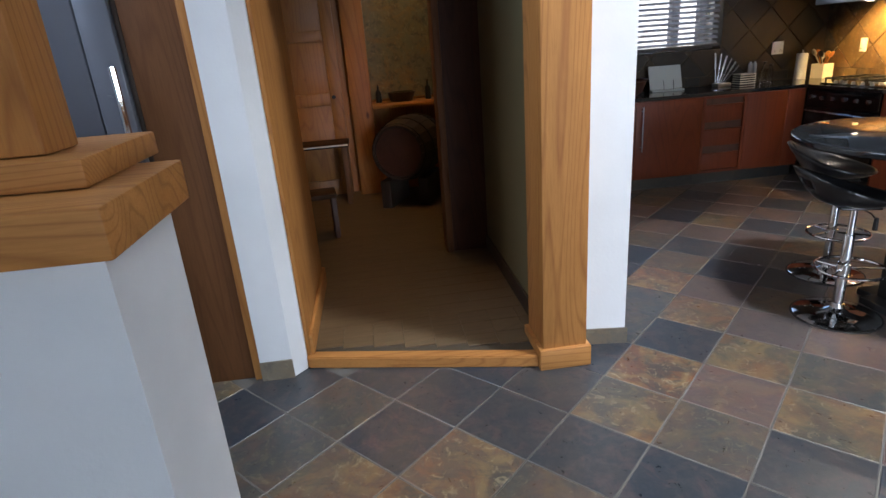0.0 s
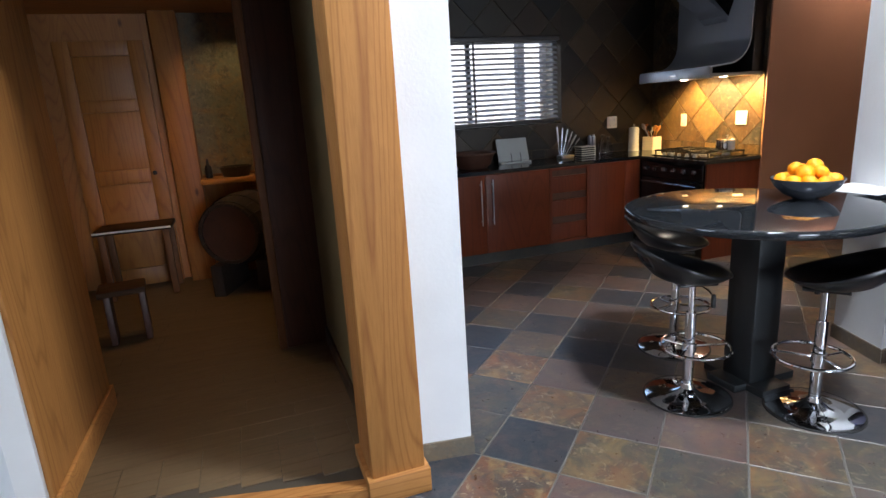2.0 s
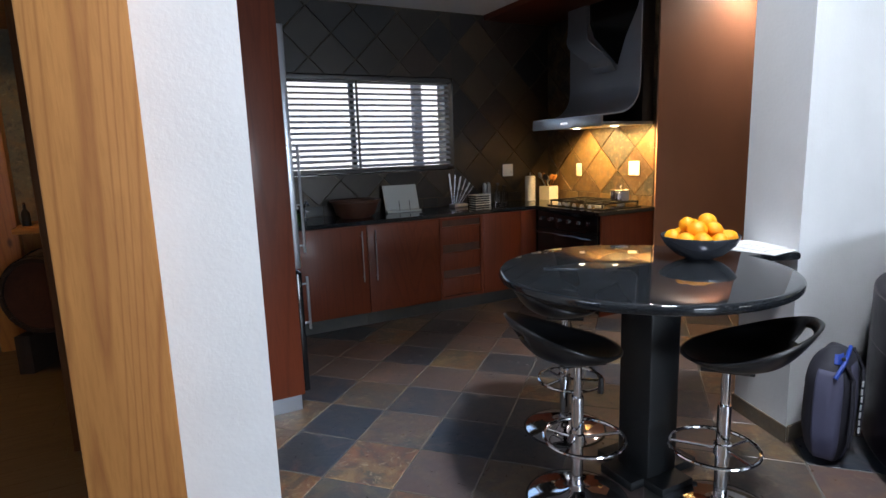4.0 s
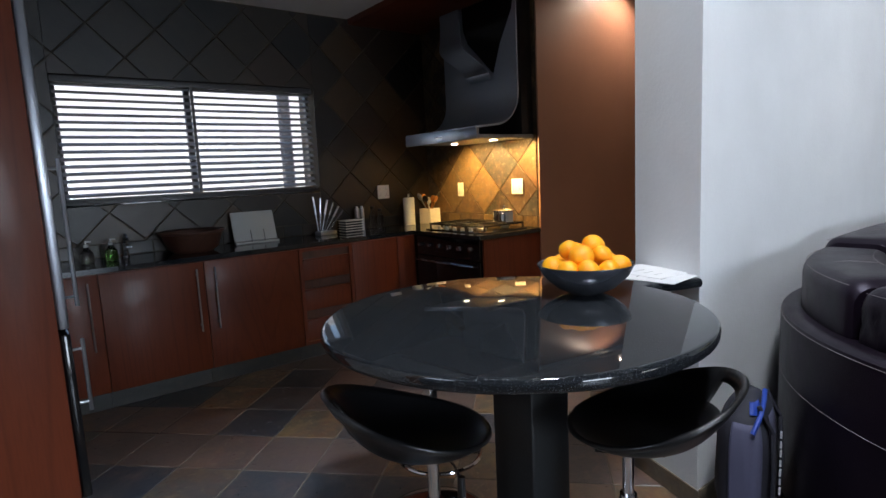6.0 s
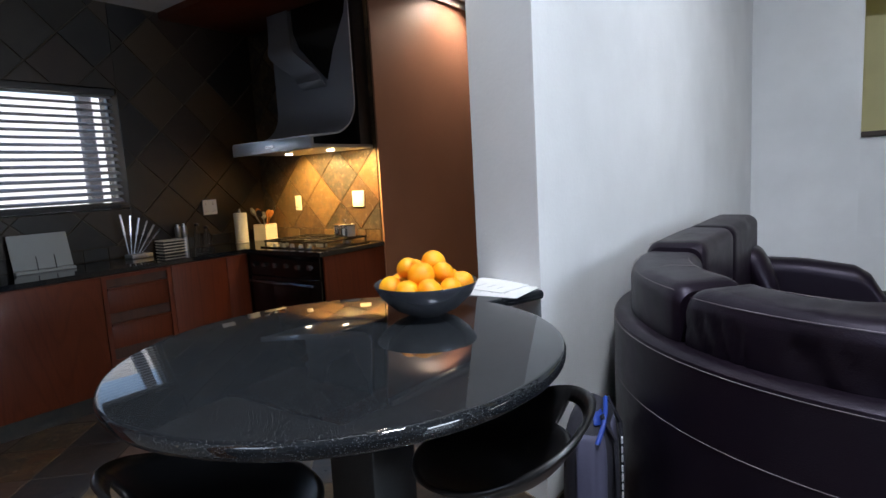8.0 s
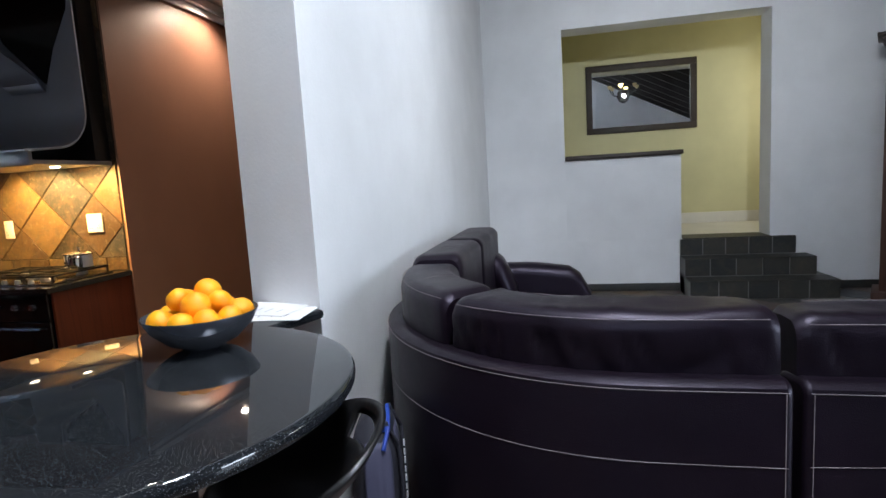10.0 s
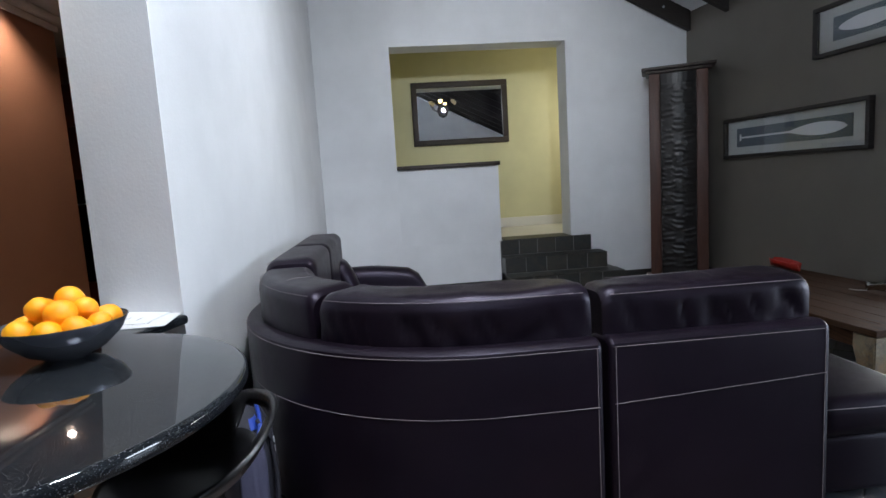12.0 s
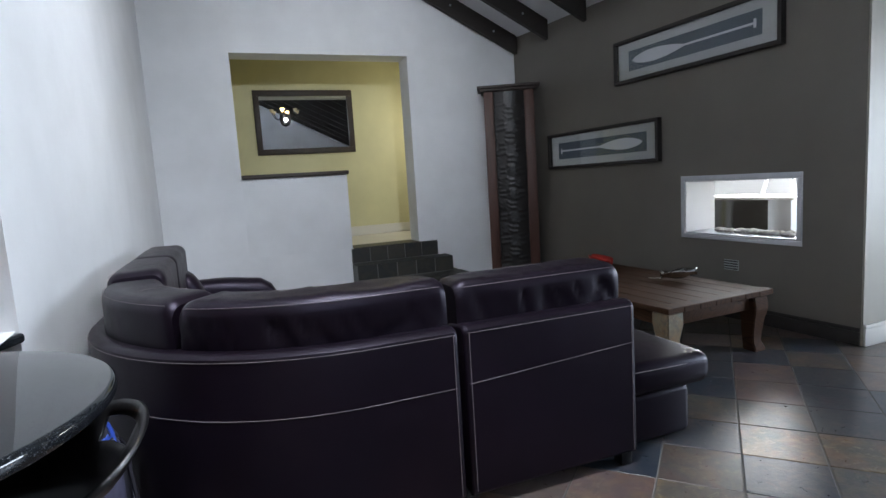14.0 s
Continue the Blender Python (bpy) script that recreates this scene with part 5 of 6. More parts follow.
# hearth opening frame, grille and what stands beyond
fp = thing("hearth_frame", "silver-white frame of the see-through hearth in the taupe wall", "fireplace")
fp.matrix_world = TAUPE
bm = bmesh.new()
for a in ((0.425, 1.58, 1.215, 1.26), (0.425, 1.58, 0.685, 0.725), (0.425, 0.465, 0.725, 1.215), (1.54, 1.58, 0.725, 1.215)):
    box(bm, a[0], a[1], -0.02, 0.012, a[2], a[3], 0.003)
part("surround", bm, M_PEARL, fp)
part("hearth_tray", B(0.475, 1.53, -0.38, -0.002, 0.726, 0.737, bevel=0.003), M_STEEL, fp)
part("reveal", B(0.467, 0.473, -0.38, -0.002, 0.738, 1.206), M_WHITE, fp)
part("reveal", B(1.532, 1.538, -0.38, -0.002, 0.738, 1.206), M_WHITE, fp)
part("reveal", B(0.474, 1.531, -0.38, -0.002, 1.207, 1.213), M_WHITE, fp)
rng = random.Random(4)
for i in range(34):
    r = rng.uniform(0.022, 0.034)
    bm = bmesh.new()
    bmesh.ops.create_icosphere(bm, subdivisions=2, radius=r)
    for v in bm.verts:
        v.co.x *= 1.25 + 0.3 * noise.noise(v.co * 20 + Vector((i, 0, 0)))
        v.co.z *= 0.7
    o = solid("pebble", bm, M_PEBBLE, "smooth pale pebble on the hearth tray", "pebble", group="pebbles on the hearth tray", smooth=80)
    o.matrix_world = TAUPE @ pose(0.53 + 0.80 * (i % 17) / 17 + rng.uniform(-0.01, 0.01), -0.12 - 0.08 * (i // 17) + rng.uniform(-0.015, 0.015), 0.738 + r * 0.68, 0, 0, rng.uniform(0, 180))
vent = thing("wall_vent", "small dark slatted vent low on the taupe wall", "vent")
vent.matrix_world = TAUPE @ pose(1.045, 0, 0.474)
part("backing", B(-0.072, 0.072, 0.0, 0.004, -0.045, 0.045), M_GREYCARD, vent)
for i in range(4):
    part("slat", B(-0.068, 0.068, 0.004, 0.011, -0.038 + 0.022 * i, -0.026 + 0.022 * i, bevel=0.001, seg=1), M_BLACK, vent)
unit = thing("black_sideboard", "black sideboard with pale top in the bright room beyond the hearth", "sideboard", (6.75, -4.9, 0))
part("carcass", B(-0.3, 0.75, -0.25, 0.25, 0.0, 0.89, bevel=0.005), M_ENAMEL, unit)
part("top", B(-0.65, 0.80, -0.28, 0.28, 0.891, 0.92, bevel=0.005), M_WHITE, unit)
part("end_panel", B(-0.60, -0.302, -0.25, 0.25, 0.0, 0.889, bevel=0.004), M_STEEL, unit)
side = thing("grey_box_unit", "grey low unit with a white top beyond the hearth", "cabinet", (7.72, -4.9, 0))
part("body", B(-0.19, 0.16, -0.25, 0.25, 0.0, 0.80, bevel=0.004), M_GREYDOOR, side)
part("top", B(-0.22, 0.18, -0.28, 0.28, 0.801, 0.83, bevel=0.004), M_WHITE, side)
tr = thing("white_trestle", "white slanted trestle standing on the sideboard beyond the hearth", "trestle", (6.52, -4.95, 0.921), 0)
part("cross_board", B(-0.28, 0.28, -0.06, 0.06, 0.26, 0.29, bevel=0.004), M_WHITE, tr)
for x0_, x1_ in ((-0.20, -0.15), (0.26, 0.17)):
    part("leg", tube(bmesh.new(), [(x0_, 0, 0.0), (x1_, 0, 0.26)], 0.022, 6), M_WHITE, tr)

# coffee table
ct = thing("coffee_table", "broad reclaimed teak coffee table with curved pale-capped legs", "coffee table", (5.30, -1.60, 0), 3)
for i in range(7):
    w = 1.0 / 7
    part("top_board", B(-0.95, 0.95, -0.5 + i * w + 0.0015, -0.5 + (i + 1) * w - 0.0015, 0.415, 0.45, bevel=0.003, seg=1), M_TEAK, ct)
part("frame_board", B(-0.95, -0.951 + 0.10, -0.5, 0.5, 0.4505, 0.454, bevel=0.001, seg=1), M_TEAK, ct)
part("apron", B(-0.88, 0.88, -0.44, -0.415, 0.31, 0.414, bevel=0.004), M_TEAK, ct)
part("apron", B(-0.88, 0.88, 0.415, 0.44, 0.31, 0.414, bevel=0.004), M_TEAK, ct)
part("apron", B(-0.88, -0.855, -0.414, 0.414, 0.31, 0.414, bevel=0.004), M_TEAK, ct)
part("apron", B(0.855, 0.88, -0.414, 0.414, 0.31, 0.414, bevel=0.004), M_TEAK, ct)
for sx in (-1, 1):
    for sy in (-1, 1):
        bm = bmesh.new()
        pr = [(0.0, 0.41, 0.07), (0.008, 0.33, 0.072), (0.008, 0.29, 0.066), (0.004, 0.24, 0.058), (0.0, 0.14, 0.05), (0.0, 0.07, 0.046), (0.012, 0.02, 0.055), (0.012, 0.0, 0.055)]
        rows = []
        for o, z, h in pr:
            cx, cy = sx * (0.85 + o), sy * (0.405 + o)
            rows.append([bm.verts.new((cx + a * h, cy + b * h, z)) for a, b in ((-1, -1), (1, -1), (1, 1), (-1, 1))])
        for a, b in zip(rows, rows[1:]):
            for j in range(4):
                bm.faces.new((a[j], a[(j + 1) % 4], b[(j + 1) % 4], b[j]))
        bm.faces.new(rows[0]), bm.faces.new(rows[-1][::-1])
        bmesh.ops.recalc_face_normals(bm, faces=bm.faces)
        bmesh.ops.bevel(bm, geom=bm.edges[:], offset=0.008, segments=2, affect="EDGES")
        part("leg", bm, M_STONEPANEL if (sx, sy) == (-1, 1) else M_TEAK, ct, "pale worn curved leg" if (sx, sy) == (-1, 1) else "")
red = thing("red_bowl", "folded red glazed dish on the coffee table", "dish", (6.02, -1.90, 0.451), 20)
bm = bmesh.new()
rows = []
for i in range(9):
    t = -1 + i / 4
    rows.append([bm.verts.new((0.12 * t, 0.07 * u * math.sqrt(max(0.05, 1 - t * t * 0.8)), 0.012 + 0.075 * abs(u) ** 1.2 + 0.015 * t)) for u in (-1, -0.6, -0.2, 0.2, 0.6, 1)])
for a, b in zip(rows, rows[1:]):
    for j in range(5):
        bm.faces.new((a[j], a[j + 1], b[j + 1], b[j]))
o = part("dish_body", bm, M_RED, red, smooth=80)
m_ = o.modifiers.new("thickness", "SOLIDIFY")
m_.thickness = 0.008
leaf = thing("leaf_dish", "polished silver leaf-shaped dish on the coffee table", "dish", (5.02, -1.90, 0.451), 215)
bm = bmesh.new()
rows = []
for i in range(13):
    t = i / 12
    w = 0.075 * math.sin(math.pi * t) ** 0.7 * (1 + 0.25 * math.sin(t * 19)) + 0.004
    rows.append([bm.verts.new((-0.14 + 0.28 * t, w * u, 0.01 + 0.06 * abs(u) ** 1.6 + 0.04 * t * t + 0.008 * math.sin(9 * t + 3 * u))) for u in (-1, -0.5, 0, 0.5, 1)])
for a, b in zip(rows, rows[1:]):
    for j in range(4):
        bm.faces.new((a[j], a[j + 1], b[j + 1], b[j]))
o = part("leaf_blade", bm, M_SILVER, leaf, smooth=80)
m_ = o.modifiers.new("thickness", "SOLIDIFY")
m_.thickness = 0.004
part("leaf_stalk", tube(bmesh.new(), [(-0.13, 0, 0.012), (-0.19, 0.01, 0.006), (-0.24, 0.03, 0.004)], 0.004, 6), M_SILVER, leaf)

# tall carved cabinet in the corner
tc = thing("carved_tower_cabinet", "tall dark carved cabinet with red-brown posts in the corner", "cabinet", (8.03, -2.05, 0), -26)
H = 2.42
part("plinth", B(-0.24, 0.22, -0.37, 0.37, 0.0, 0.07, bevel=0.008), M_REDWOOD, tc)
for s in (-1, 1):
    a, b = sorted((s * 0.19, s * 0.31))
    part("post", B(-0.17, 0.20, a, b, 0.071, H, bevel=0.010), M_REDWOOD, tc, "worn red-brown side post")
part("crown", B(-0.25, 0.22, -0.385, 0.385, H + 0.035, H + 0.065, bevel=0.008), M_DARKWOOD, tc)
part("crown_moulding", B(-0.21, 0.21, -0.345, 0.345, H + 0.001, H + 0.034, bevel=0.012), M_DARKWOOD, tc)
bm = bmesh.new()
nz, ny = 200, 20
rows = []
for i in range(nz + 1):
    z = 0.08 + (H - 0.09) * i / nz
    row = []
    for j in range(ny + 1):
        y = -0.188 + 0.376 * j / ny
        r = 0.05 * math.cos(y / 0.188 * math.pi / 2)
        carve = 0.014 * max(0, math.sin(z * 62 + 3 * math.sin(y * 28)) * math.cos(y * 75 + 2.5 * math.sin(z * 22))) if 0.2 < z < 2.3 else 0.002 * math.sin(y * 120)
        row.append(bm.verts.new((-0.15 - r - carve, y, z)))
    rows.append(row)
for a, b in zip(rows, rows[1:]):
    for j in range(ny):
        bm.faces.new((a[j], a[j + 1], b[j + 1], b[j]))
part("carved_door", bm, M_CARVED, tc, "bowed near-black carved door", smooth=80)
part("carcass", B(-0.14, 0.19, -0.188, 0.188, 0.072, H), M_DARKWOOD, tc)

# ---- entrance side: bar, fridge, wardrobe panel ----
bar = thing("bar_counter", "white plastered bar front with thick pine capping", "bar counter")
part("bar_wall", B(-1.9, -0.16, 0.90, 1.26, 0.0, 1.185), M_WHITE, bar)
bm = bmesh.new()
box(bm, -1.9, -0.12, 0.85, 1.30, 1.187, 1.285, 0.006)
part("bar_cap", bm, M_PINE_X, bar, "thick honey pine capping")
part("raised_shelf", B(-1.9, -0.21, 1.02, 1.42, 1.287, 1.345, bevel=0.006), M_PINE_X, bar)
col = thing("pine_column", "honey pine column rising from the bar", "column", (-0.47, 1.22, 1.347), 0)
part("face_board", B(-0.02, 0.16, -0.12, 0.02, 0.0, 1.4, bevel=0.005), M_PINE, col)
part("side_board", B(-0.9, -0.022, -0.08, 0.02, 0.0, 1.4, bevel=0.005), M_REDWOOD, col)
gf = thing("grey_fridge", "grey upright fridge with a chrome bar handle behind the bar", "fridge")
part("cabinet", B(-1.28, -0.63, 2.44, 2.44 + 0.24, 0.0, 2.05, bevel=0.006), M_GREYDOOR, gf)
part("side_strip", B(-0.75, -0.625, 2.385, 2.438, 0.0, 2.05, bevel=0.006), M_SILVERDOOR, gf, "silver-grey front strip")
d = part("fridge_door", B(-1.28, -0.757, 2.39, 2.438, 0.04, 2.04, bevel=0.008), M_SILVERDOOR, gf)
bm = bmesh.new()
tube(bm, [(-0.64, 2.33, 1.12), (-0.64, 2.33, 1.51)], 0.014)
for z in (1.19, 1.40):
    tube(bm, [(-0.64, 2.33, z), (-0.70, 2.386, z)], 0.009, 8)
part("handle", bm, M_CHROME, d, "chrome bar handle")
pp = thing("pine_panel", "tall pine end panel beside the cellar doorway", "panel")
part("board", B(-0.60, -0.37, 2.41, 2.44, 0.0, 2.6, bevel=0.003), M_PINE_DARK, pp)
part("edge_trim", B(-0.369, -0.333, 2.385, 2.44, 0.0, 2.6, bevel=0.003), M_PINE, pp)
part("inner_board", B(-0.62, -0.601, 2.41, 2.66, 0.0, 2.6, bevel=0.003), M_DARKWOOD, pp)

# ---- cellar ----
cd = thing("pine_cellar_door", "tall knotty pine panelled door, closed, in the cellar", "door")
cd["kind"] = "structure"
Y = 5.93
part("stile", B(-0.62, -0.50, Y - 0.04, Y, 0.06, 2.2, bevel=0.004), M_PINE_ORANGE, cd)
part("stile", B(-0.06, 0.06, Y - 0.04, Y, 0.06, 2.2, bevel=0.004), M_PINE_ORANGE, cd)
for a, b in ((0.06, 0.22), (1.0, 1.12), (1.62, 1.72), (2.08, 2.2)):
    part("rail", B(-0.499, -0.061, Y - 0.038, Y, a, b, bevel=0.004), M_PINE_ORANGE, cd)
for a, b in ((0.22, 1.0), (1.12, 1.62), (1.72, 2.08)):
    part("door_panel", B(-0.499, -0.061, Y - 0.018, Y, a, b, bevel=0.004), M_PINE_ORANGE, cd)
part("door_handle", lathe(bmesh.new(), [(0, 0.05), (0.02, 0.045), (0.012, 0.0)], 12, Matrix.Translation((-0.02, Y - 0.04, 1.08)) @ pose(0, 0, 0, 90, 0, 0)), M_IRON, cd)
structure("cellar_post", B(0.14, 0.36, 5.78, 5.95, 0.053, 2.42, bevel=0.012), M_PINE_ORANGE)
stone = structure("stone_cladding_panel", B(0.36, 1.1, 5.90, 5.95, 1.02, 2.42), M_STONEPANEL)
structure("cellar_under_panel", B(0.36, 1.1, 5.90, 5.95, 0.053, 0.95), M_PINE)
sh = thing("cellar_shelf", "thick pine shelf across the stone-clad niche", "shelf")
part("shelf_board", B(0.36, 1.095, 5.55, 5.90, 0.955, 1.0, bevel=0.006), M_PINE_X, sh)
for i, (x, h, r) in enumerate(((0.43, 0.16, 0.03), (0.93, 0.18, 0.03), (1.02, 0.26, 0.035))):
    b = thing("dark_bottle", "dark dusty bottle standing on the cellar shelf", "bottle", (x, 5.72, 1.0), group="bottles on the cellar shelf")
    part("body", lathe(bmesh.new(), [(0, 0), (r, 0), (r, h * 0.6), (r * 0.35, h * 0.78), (r * 0.35, h), (0, h)], 16), M_BLACK, b)
    part("stopper", lathe(bmesh.new(), [(0, h + 0.015), (r * 0.3, h + 0.012), (r * 0.3, h), (0, h)], 10), M_REDWOOD, b)
bk_ = thing("dark_basket", "dark low basket on the cellar shelf", "basket", (0.66, 5.72, 1.0))
part("basket_body", lathe(bmesh.new(), [(0, 0), (0.11, 0), (0.14, 0.09), (0.13, 0.09), (0.10, 0.01), (0, 0.01)], 20), M_DARKWOOD, bk_)
brl = thing("wine_barrel", "old oak wine barrel lying beneath the cellar shelf", "barrel", (0.56, 5.30, 0.40))
brl.matrix_world = pose(0.54, 5.02, 0.60, -90, 0, -24)
prof = [(0.25 + 0.05 * math.sin(math.pi * i / 10), i * 0.07) for i in range(11)]
for j in range(20):
    bm = bmesh.new()
    a0, a1 = 2 * math.pi * j / 20 + 0.008, 2 * math.pi * (j + 1) / 20 - 0.008
    rows = []
    for r, z in prof:
        rows.append([bm.verts.new((q * math.cos(a), q * math.sin(a), z)) for q, a in ((r, a0), (r, a1), (r - 0.025, a1), (r - 0.025, a0))])
    for a, b in zip(rows, rows[1:]):
        for k in range(4):
            bm.faces.new((a[k], a[(k + 1) % 4], b[(k + 1) % 4], b[k]))
    bm.faces.new(rows[0]), bm.faces.new(rows[-1])
    bmesh.ops.recalc_face_normals(bm, faces=bm.faces)
    part("stave", bm, M_DARKWOOD, brl)
for z in (0.04, 0.20, 0.50, 0.66):
    r = 0.25 + 0.05 * math.sin(math.pi * z / 0.7)
    part("hoop", lathe(bmesh.new(), [(r + 0.001, z - 0.018), (r + 0.006, z - 0.018), (r + 0.006, z + 0.018), (r + 0.001, z + 0.018)], 32), M_IRON, brl)
part("barrel_head", lathe(bmesh.new(), [(0, 0.045), (0.226, 0.045), (0.226, 0.025), (0, 0.025)], 32), M_REDWOOD, brl)
part("barrel_head", lathe(bmesh.new(), [(0, 0.675), (0.226, 0.675), (0.226, 0.655), (0, 0.655)], 32), M_REDWOOD, brl)
for x in (0.50, 0.86):
    cr_ = solid("barrel_cradle", B(-0.05, 0.05, -0.25, 0.25, 0, 0.27, bevel=0.006), M_DARKWOOD, "dark timber block under the wine barrel", "block", (x, 5.35, 0.053), -24, "barrel blocks")
stl = thing("timber_bench", "short pale-topped timber bench with solid ends in the cellar", "bench", (-0.15, 4.45, 0.061), 8)
part("seat", B(-0.16, 0.13, -0.13, 0.13, 0.34, 0.38, bevel=0.008), M_TEAK, stl)
for x in (-0.13, 0.08):
    part("end_board", B(x, x + 0.04, -0.11, 0.11, 0.0, 0.339, bevel=0.006), M_REDWOOD, stl)
bn = thing("cellar_table", "low dark pine table with a pale edge before the cellar door", "table", (-0.21, 5.62, 0.061))
part("tabletop", B(-0.30, 0.29, -0.195, 0.2, 0.57, 0.60, bevel=0.004), M_TEAK, bn)
# the bright glint along the front edge, made as a cream strip
part("edge_glint", B(-0.30, 0.29, -0.2, -0.196, 0.585, 0.60), M_CREAM, bn, "pale strip standing in for a glint on the edge")
for x in (-0.27, 0.22):
    for y in (-0.18, 0.13):
        part("leg", B(x, x + 0.05, y, y + 0.05, 0.0, 0.569, bevel=0.004), M_PINE_DARK, bn)
# ---- tiles, last ----
TP, TA, TO = 0.345, radians(43.3), Vector((1.775, 2.012))
TU, TV = Vector((math.cos(TA), math.sin(TA))), Vector((math.sin(TA), -math.cos(TA)))
GAPW = 0.003


def tile_mesh(name, h, mat, seed):
    rr = random.Random(seed)
    bm = bmesh.new()
    c = [(-h + rr.uniform(0, .002), -h + rr.uniform(0, .002)), (h - rr.uniform(0, .002), -h), (h, h - rr.uniform(0, .003)), (-h, h)]
    rings = []
    for q, z in ((0, -0.012), (0, -0.002), (0.0025, 0.0)):
        rings.append([bm.verts.new((x - math.copysign(q, x), y - math.copysign(q, y), z + (rr.uniform(-0.0006, 0.0006) if z == 0 else 0))) for x, y in c])
    for a, b in zip(rings, rings[1:]):
        for j in range(4):
            bm.faces.new((a[j], a[(j + 1) % 4], b[(j + 1) % 4], b[j]))
    bm.faces.new(rings[-1])
    return finish(name, bm, mat, False)


floor_ob = bpy.data.objects["floor"]
kinds = [tile_mesh("tile", TP / 2 - GAPW, M_SLATE, i) for i in range(5)]
rt = random.Random(9)
cells = []
for i in range(-25, 26):
    for j in range(-25, 26):
        p = TO + TU * TP * (i + 0.5) + TV * TP * (j + 0.5)
        if (-2.5 < p.x < 8.7 and -4.2 < p.y < 2.5) or (1.4 < p.x < 8.0 and 2.4 < p.y < 5.3):
            if p.y > 2.42 and p.x < 1.45:
                continue
            near = min((p - Vector(q)).length for q in ((1.0, 1.8), (1.9, 2.3), (2.6, 1.9), (2.6, 3.2), (3.4, -0.9), (3.9, -1.6)))
            cells.append((near, p))
cells.sort(key=lambda c: c[0])
rest = bmesh.new()
for k, (near, p) in enumerate(cells):
    if k < 300:
        o = new("tile", kinds[rt.randrange(5)])
        o.parent = floor_ob
        o.location = (p.x, p.y, rt.uniform(-0.0012, 0.0005))
        o.rotation_euler = (0, 0, TA + math.pi / 2 * rt.randrange(4))
    else:
        h = TP / 2 - GAPW
        cs = [p + TU * a * h + TV * b * h for a, b in ((-1, -1), (-1, 1), (1, 1), (1, -1))]
        ci = [p + TU * a * (h - 0.0025) + TV * b * (h - 0.0025) for a, b in ((-1, -1), (-1, 1), (1, 1), (1, -1))]
        lo = [rest.verts.new((c.x, c.y, -0.004)) for c in cs]
        hi = [rest.verts.new((c.x, c.y, 0.0)) for c in ci]
        rest.faces.new(hi)
        for a in range(4):
            rest.faces.new((lo[a], lo[(a + 1) % 4], hi[(a + 1) % 4], hi[a]))
bmesh.ops.recalc_face_normals(rest, faces=rest.faces)
o = new("floor_tiles", finish("floor_tiles", rest, M_SLATE_JOINED, False))
o.parent = floor_ob
tagged(o, kind="stuff")


def clip(poly, axis, val, keep_less):
    out = []
    for i, p in enumerate(poly):
        q = poly[(i + 1) % len(poly)]
        a, b = (p[axis] <= val) == keep_less or p[axis] == val, (q[axis] <= val) == keep_less or q[axis] == val
        if a:
            out.append(p)
        if a != b:
            t = (val - p[axis]) / (q[axis] - p[axis])
            out.append((p[0] + (q[0] - p[0]) * t, p[1] + (q[1] - p[1]) * t))
    return out


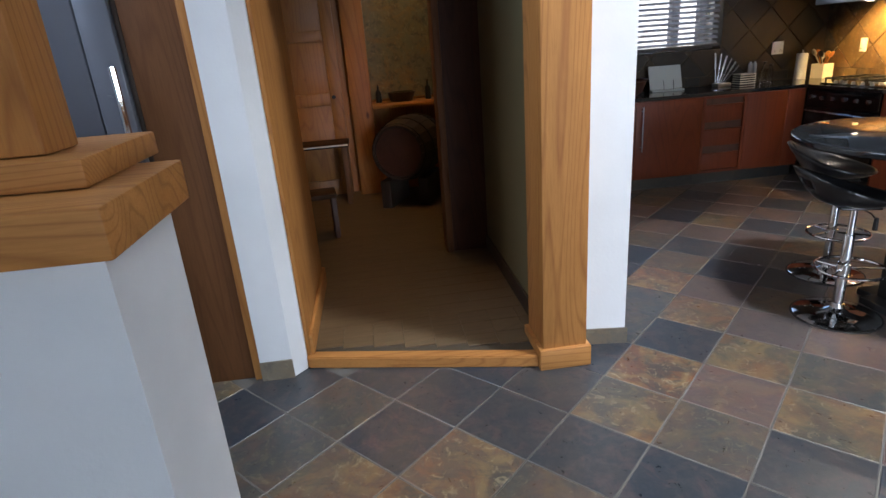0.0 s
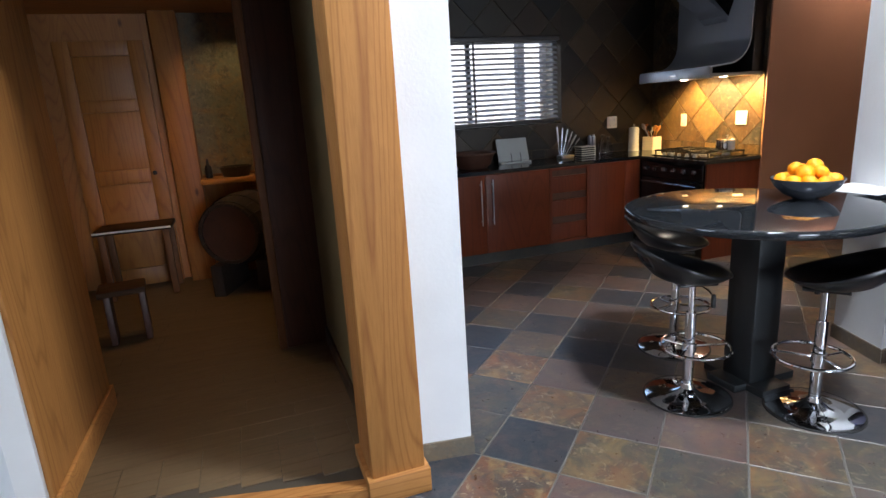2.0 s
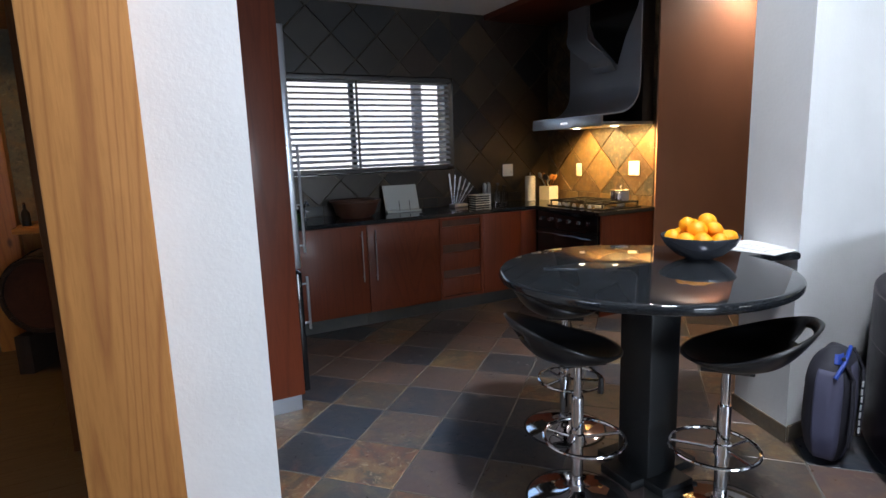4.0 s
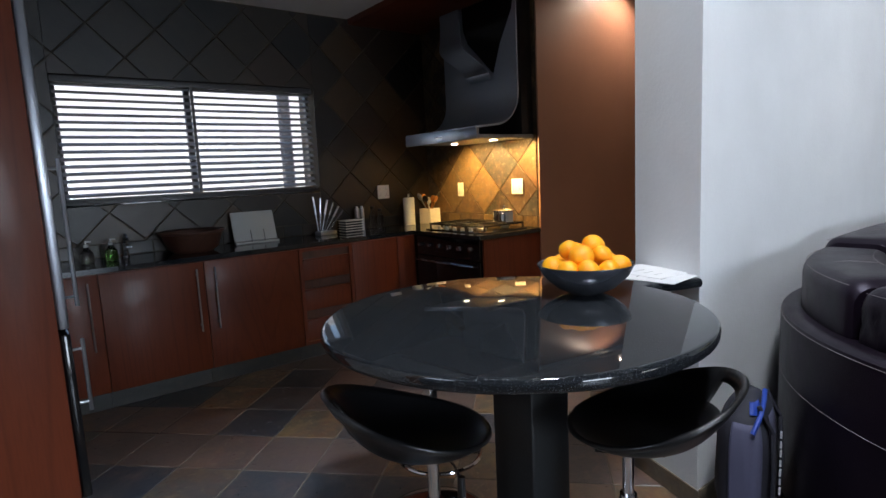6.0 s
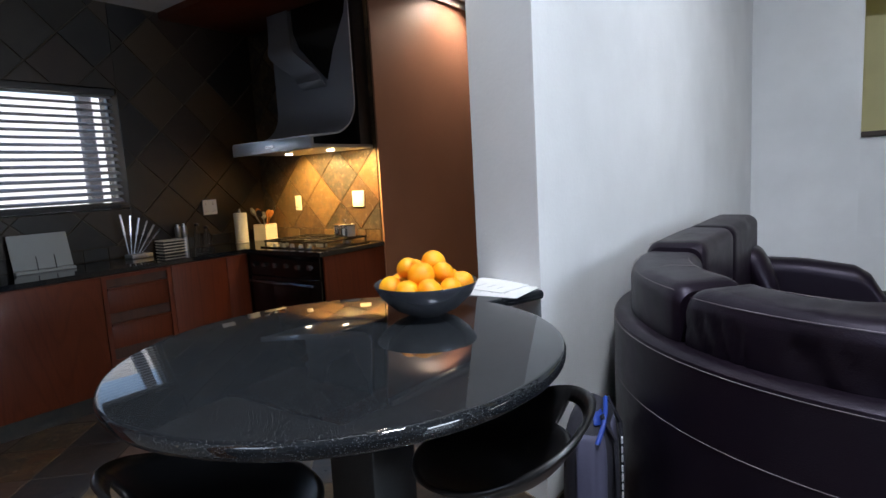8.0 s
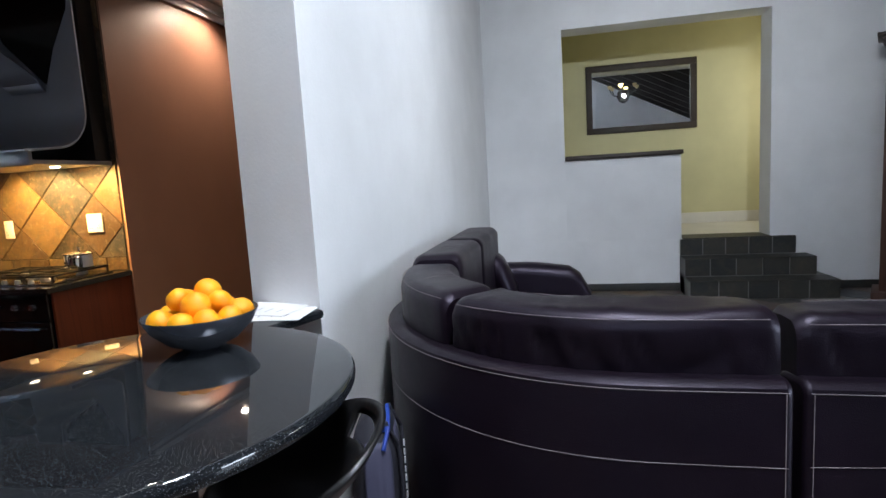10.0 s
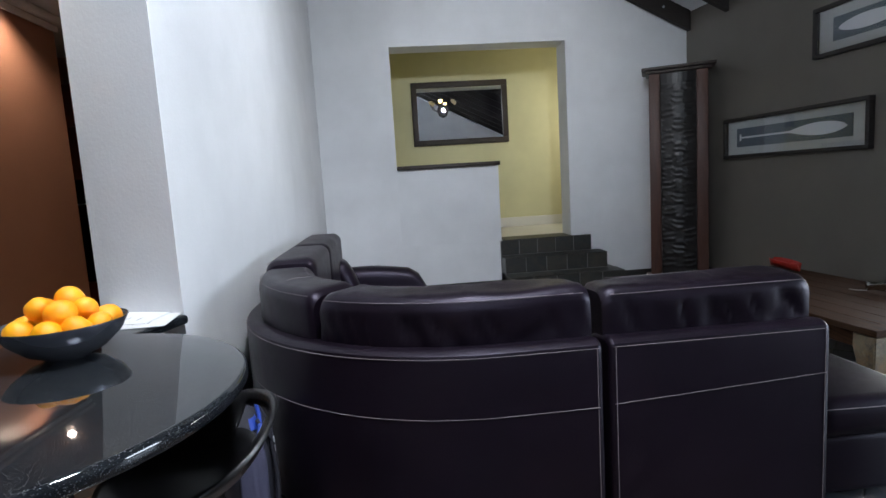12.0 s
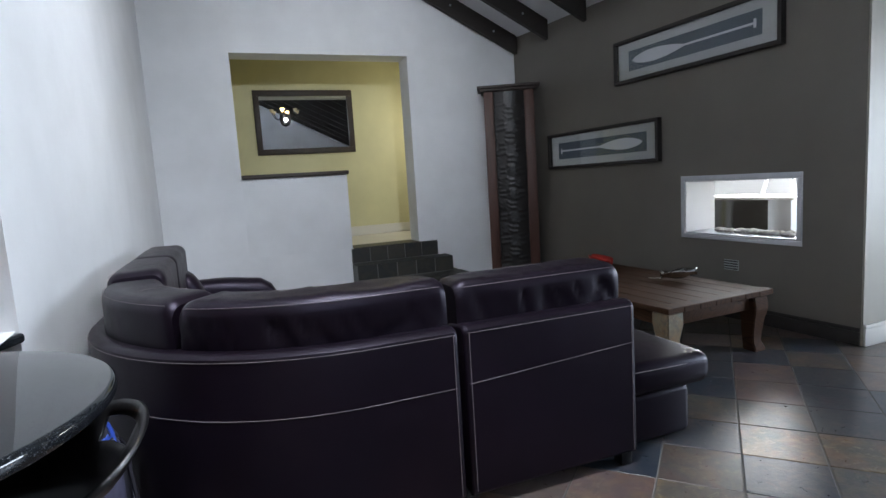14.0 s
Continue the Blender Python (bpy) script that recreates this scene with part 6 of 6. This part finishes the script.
def clad(parent, place, u0, u1, z0, z1, side, hole=None, mat=M_SLATE_WALL_SHADED):
    """Diamond slate tiles over a wall; place(u, z, d) gives the point."""
    dg = side / math.sqrt(2)
    h = side / 2 - 0.003
    r = h * math.sqrt(2)
    rr = random.Random(3)
    n = int((u1 - u0) / dg) + 3
    k = int((z1 - z0) / dg) + 3
    zones = [(u0, u1, z0, z1)]
    if hole:
        a, b, c, d = hole
        zones = [(u0, a, z0, z1), (b, u1, z0, z1), (a, b, z0, c), (a, b, d, z1)]
    for i in range(-1, n):
        for j in range(-1, k):
            if (i + j) % 2:
                continue
            cu, cz = u0 + i * dg, z0 + j * dg
            for a, b, c, d in zones:
                poly = [(cu - r, cz), (cu, cz - r), (cu + r, cz), (cu, cz + r)]
                for ax, v, less in ((0, a, False), (0, b, True), (1, c, False), (1, d, True)):
                    poly = clip(poly, ax, v, less) if poly else poly
                if len(poly) < 3:
                    continue
                area = abs(sum(p[0] * q[1] - q[0] * p[1] for p, q in zip(poly, poly[1:] + poly[:1]))) / 2
                if area < 0.0008:
                    continue
                mu, mz = sum(p[0] for p in poly) / len(poly), sum(p[1] for p in poly) / len(poly)
                bm = bmesh.new()
                t = rr.uniform(0.006, 0.009)
                lo = [bm.verts.new(place(p[0], p[1], 0.0)) for p in poly]
                hi = [bm.verts.new(place(mu + (p[0] - mu) * 0.975, mz + (p[1] - mz) * 0.975, t)) for p in poly]
                bm.faces.new(hi)
                for q in range(len(poly)):
                    w = (q + 1) % len(poly)
                    bm.faces.new((lo[q], lo[w], hi[w], hi[q]))
                bmesh.ops.recalc_face_normals(bm, faces=bm.faces)
                part("tile", bm, mat, parent, smooth=False)


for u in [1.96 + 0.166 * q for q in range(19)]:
    part("tile", B(u, u + 0.16, 5.594, 5.602, 0.906, 0.992, bevel=0.002, seg=1), M_SLATE_WALL_SHADED, bpy.data.objects["wall_kitchen_window"], smooth=False)
for v in [4.145 + 0.162 * q for q in range(9)]:
    part("tile", B(5.146, 5.154, v, v + 0.156, 0.906, 0.992, bevel=0.002, seg=1), M_SLATE_HOB_LIT, bpy.data.objects["wall_hob"], smooth=False)
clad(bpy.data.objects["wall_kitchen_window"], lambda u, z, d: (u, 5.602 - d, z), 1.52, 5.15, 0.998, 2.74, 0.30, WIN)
clad(bpy.data.objects["wall_hob"], lambda u, z, d: (5.154 - d, u, z), 4.14, 5.592, 0.998, 2.95, 0.30, None, M_SLATE_HOB_LIT)
rp = random.Random(21)
cellar = bpy.data.objects["floor_cellar"]
for j in range(28):
    y0_ = 2.19 + j * 0.135
    x = -1.59 if y0_ > 3.42 else -0.093
    while x < 1.08:
        w = min(rp.uniform(0.55, 1.1) if y0_ > 2.6 else 0.16, 1.084 - x)
        if w < 0.05:
            break
        sill = 2.52 - 0.236 * (x + 0.113) / 1.143
        a_ = max(y0_, sill)
        if a_ < y0_ + 0.12:
            part("plank", B(x, x + w - 0.002, a_, y0_ + 0.133, 0.053, 0.060, bevel=0.0012, seg=1), M_OAKFLOOR, cellar)
        x += w
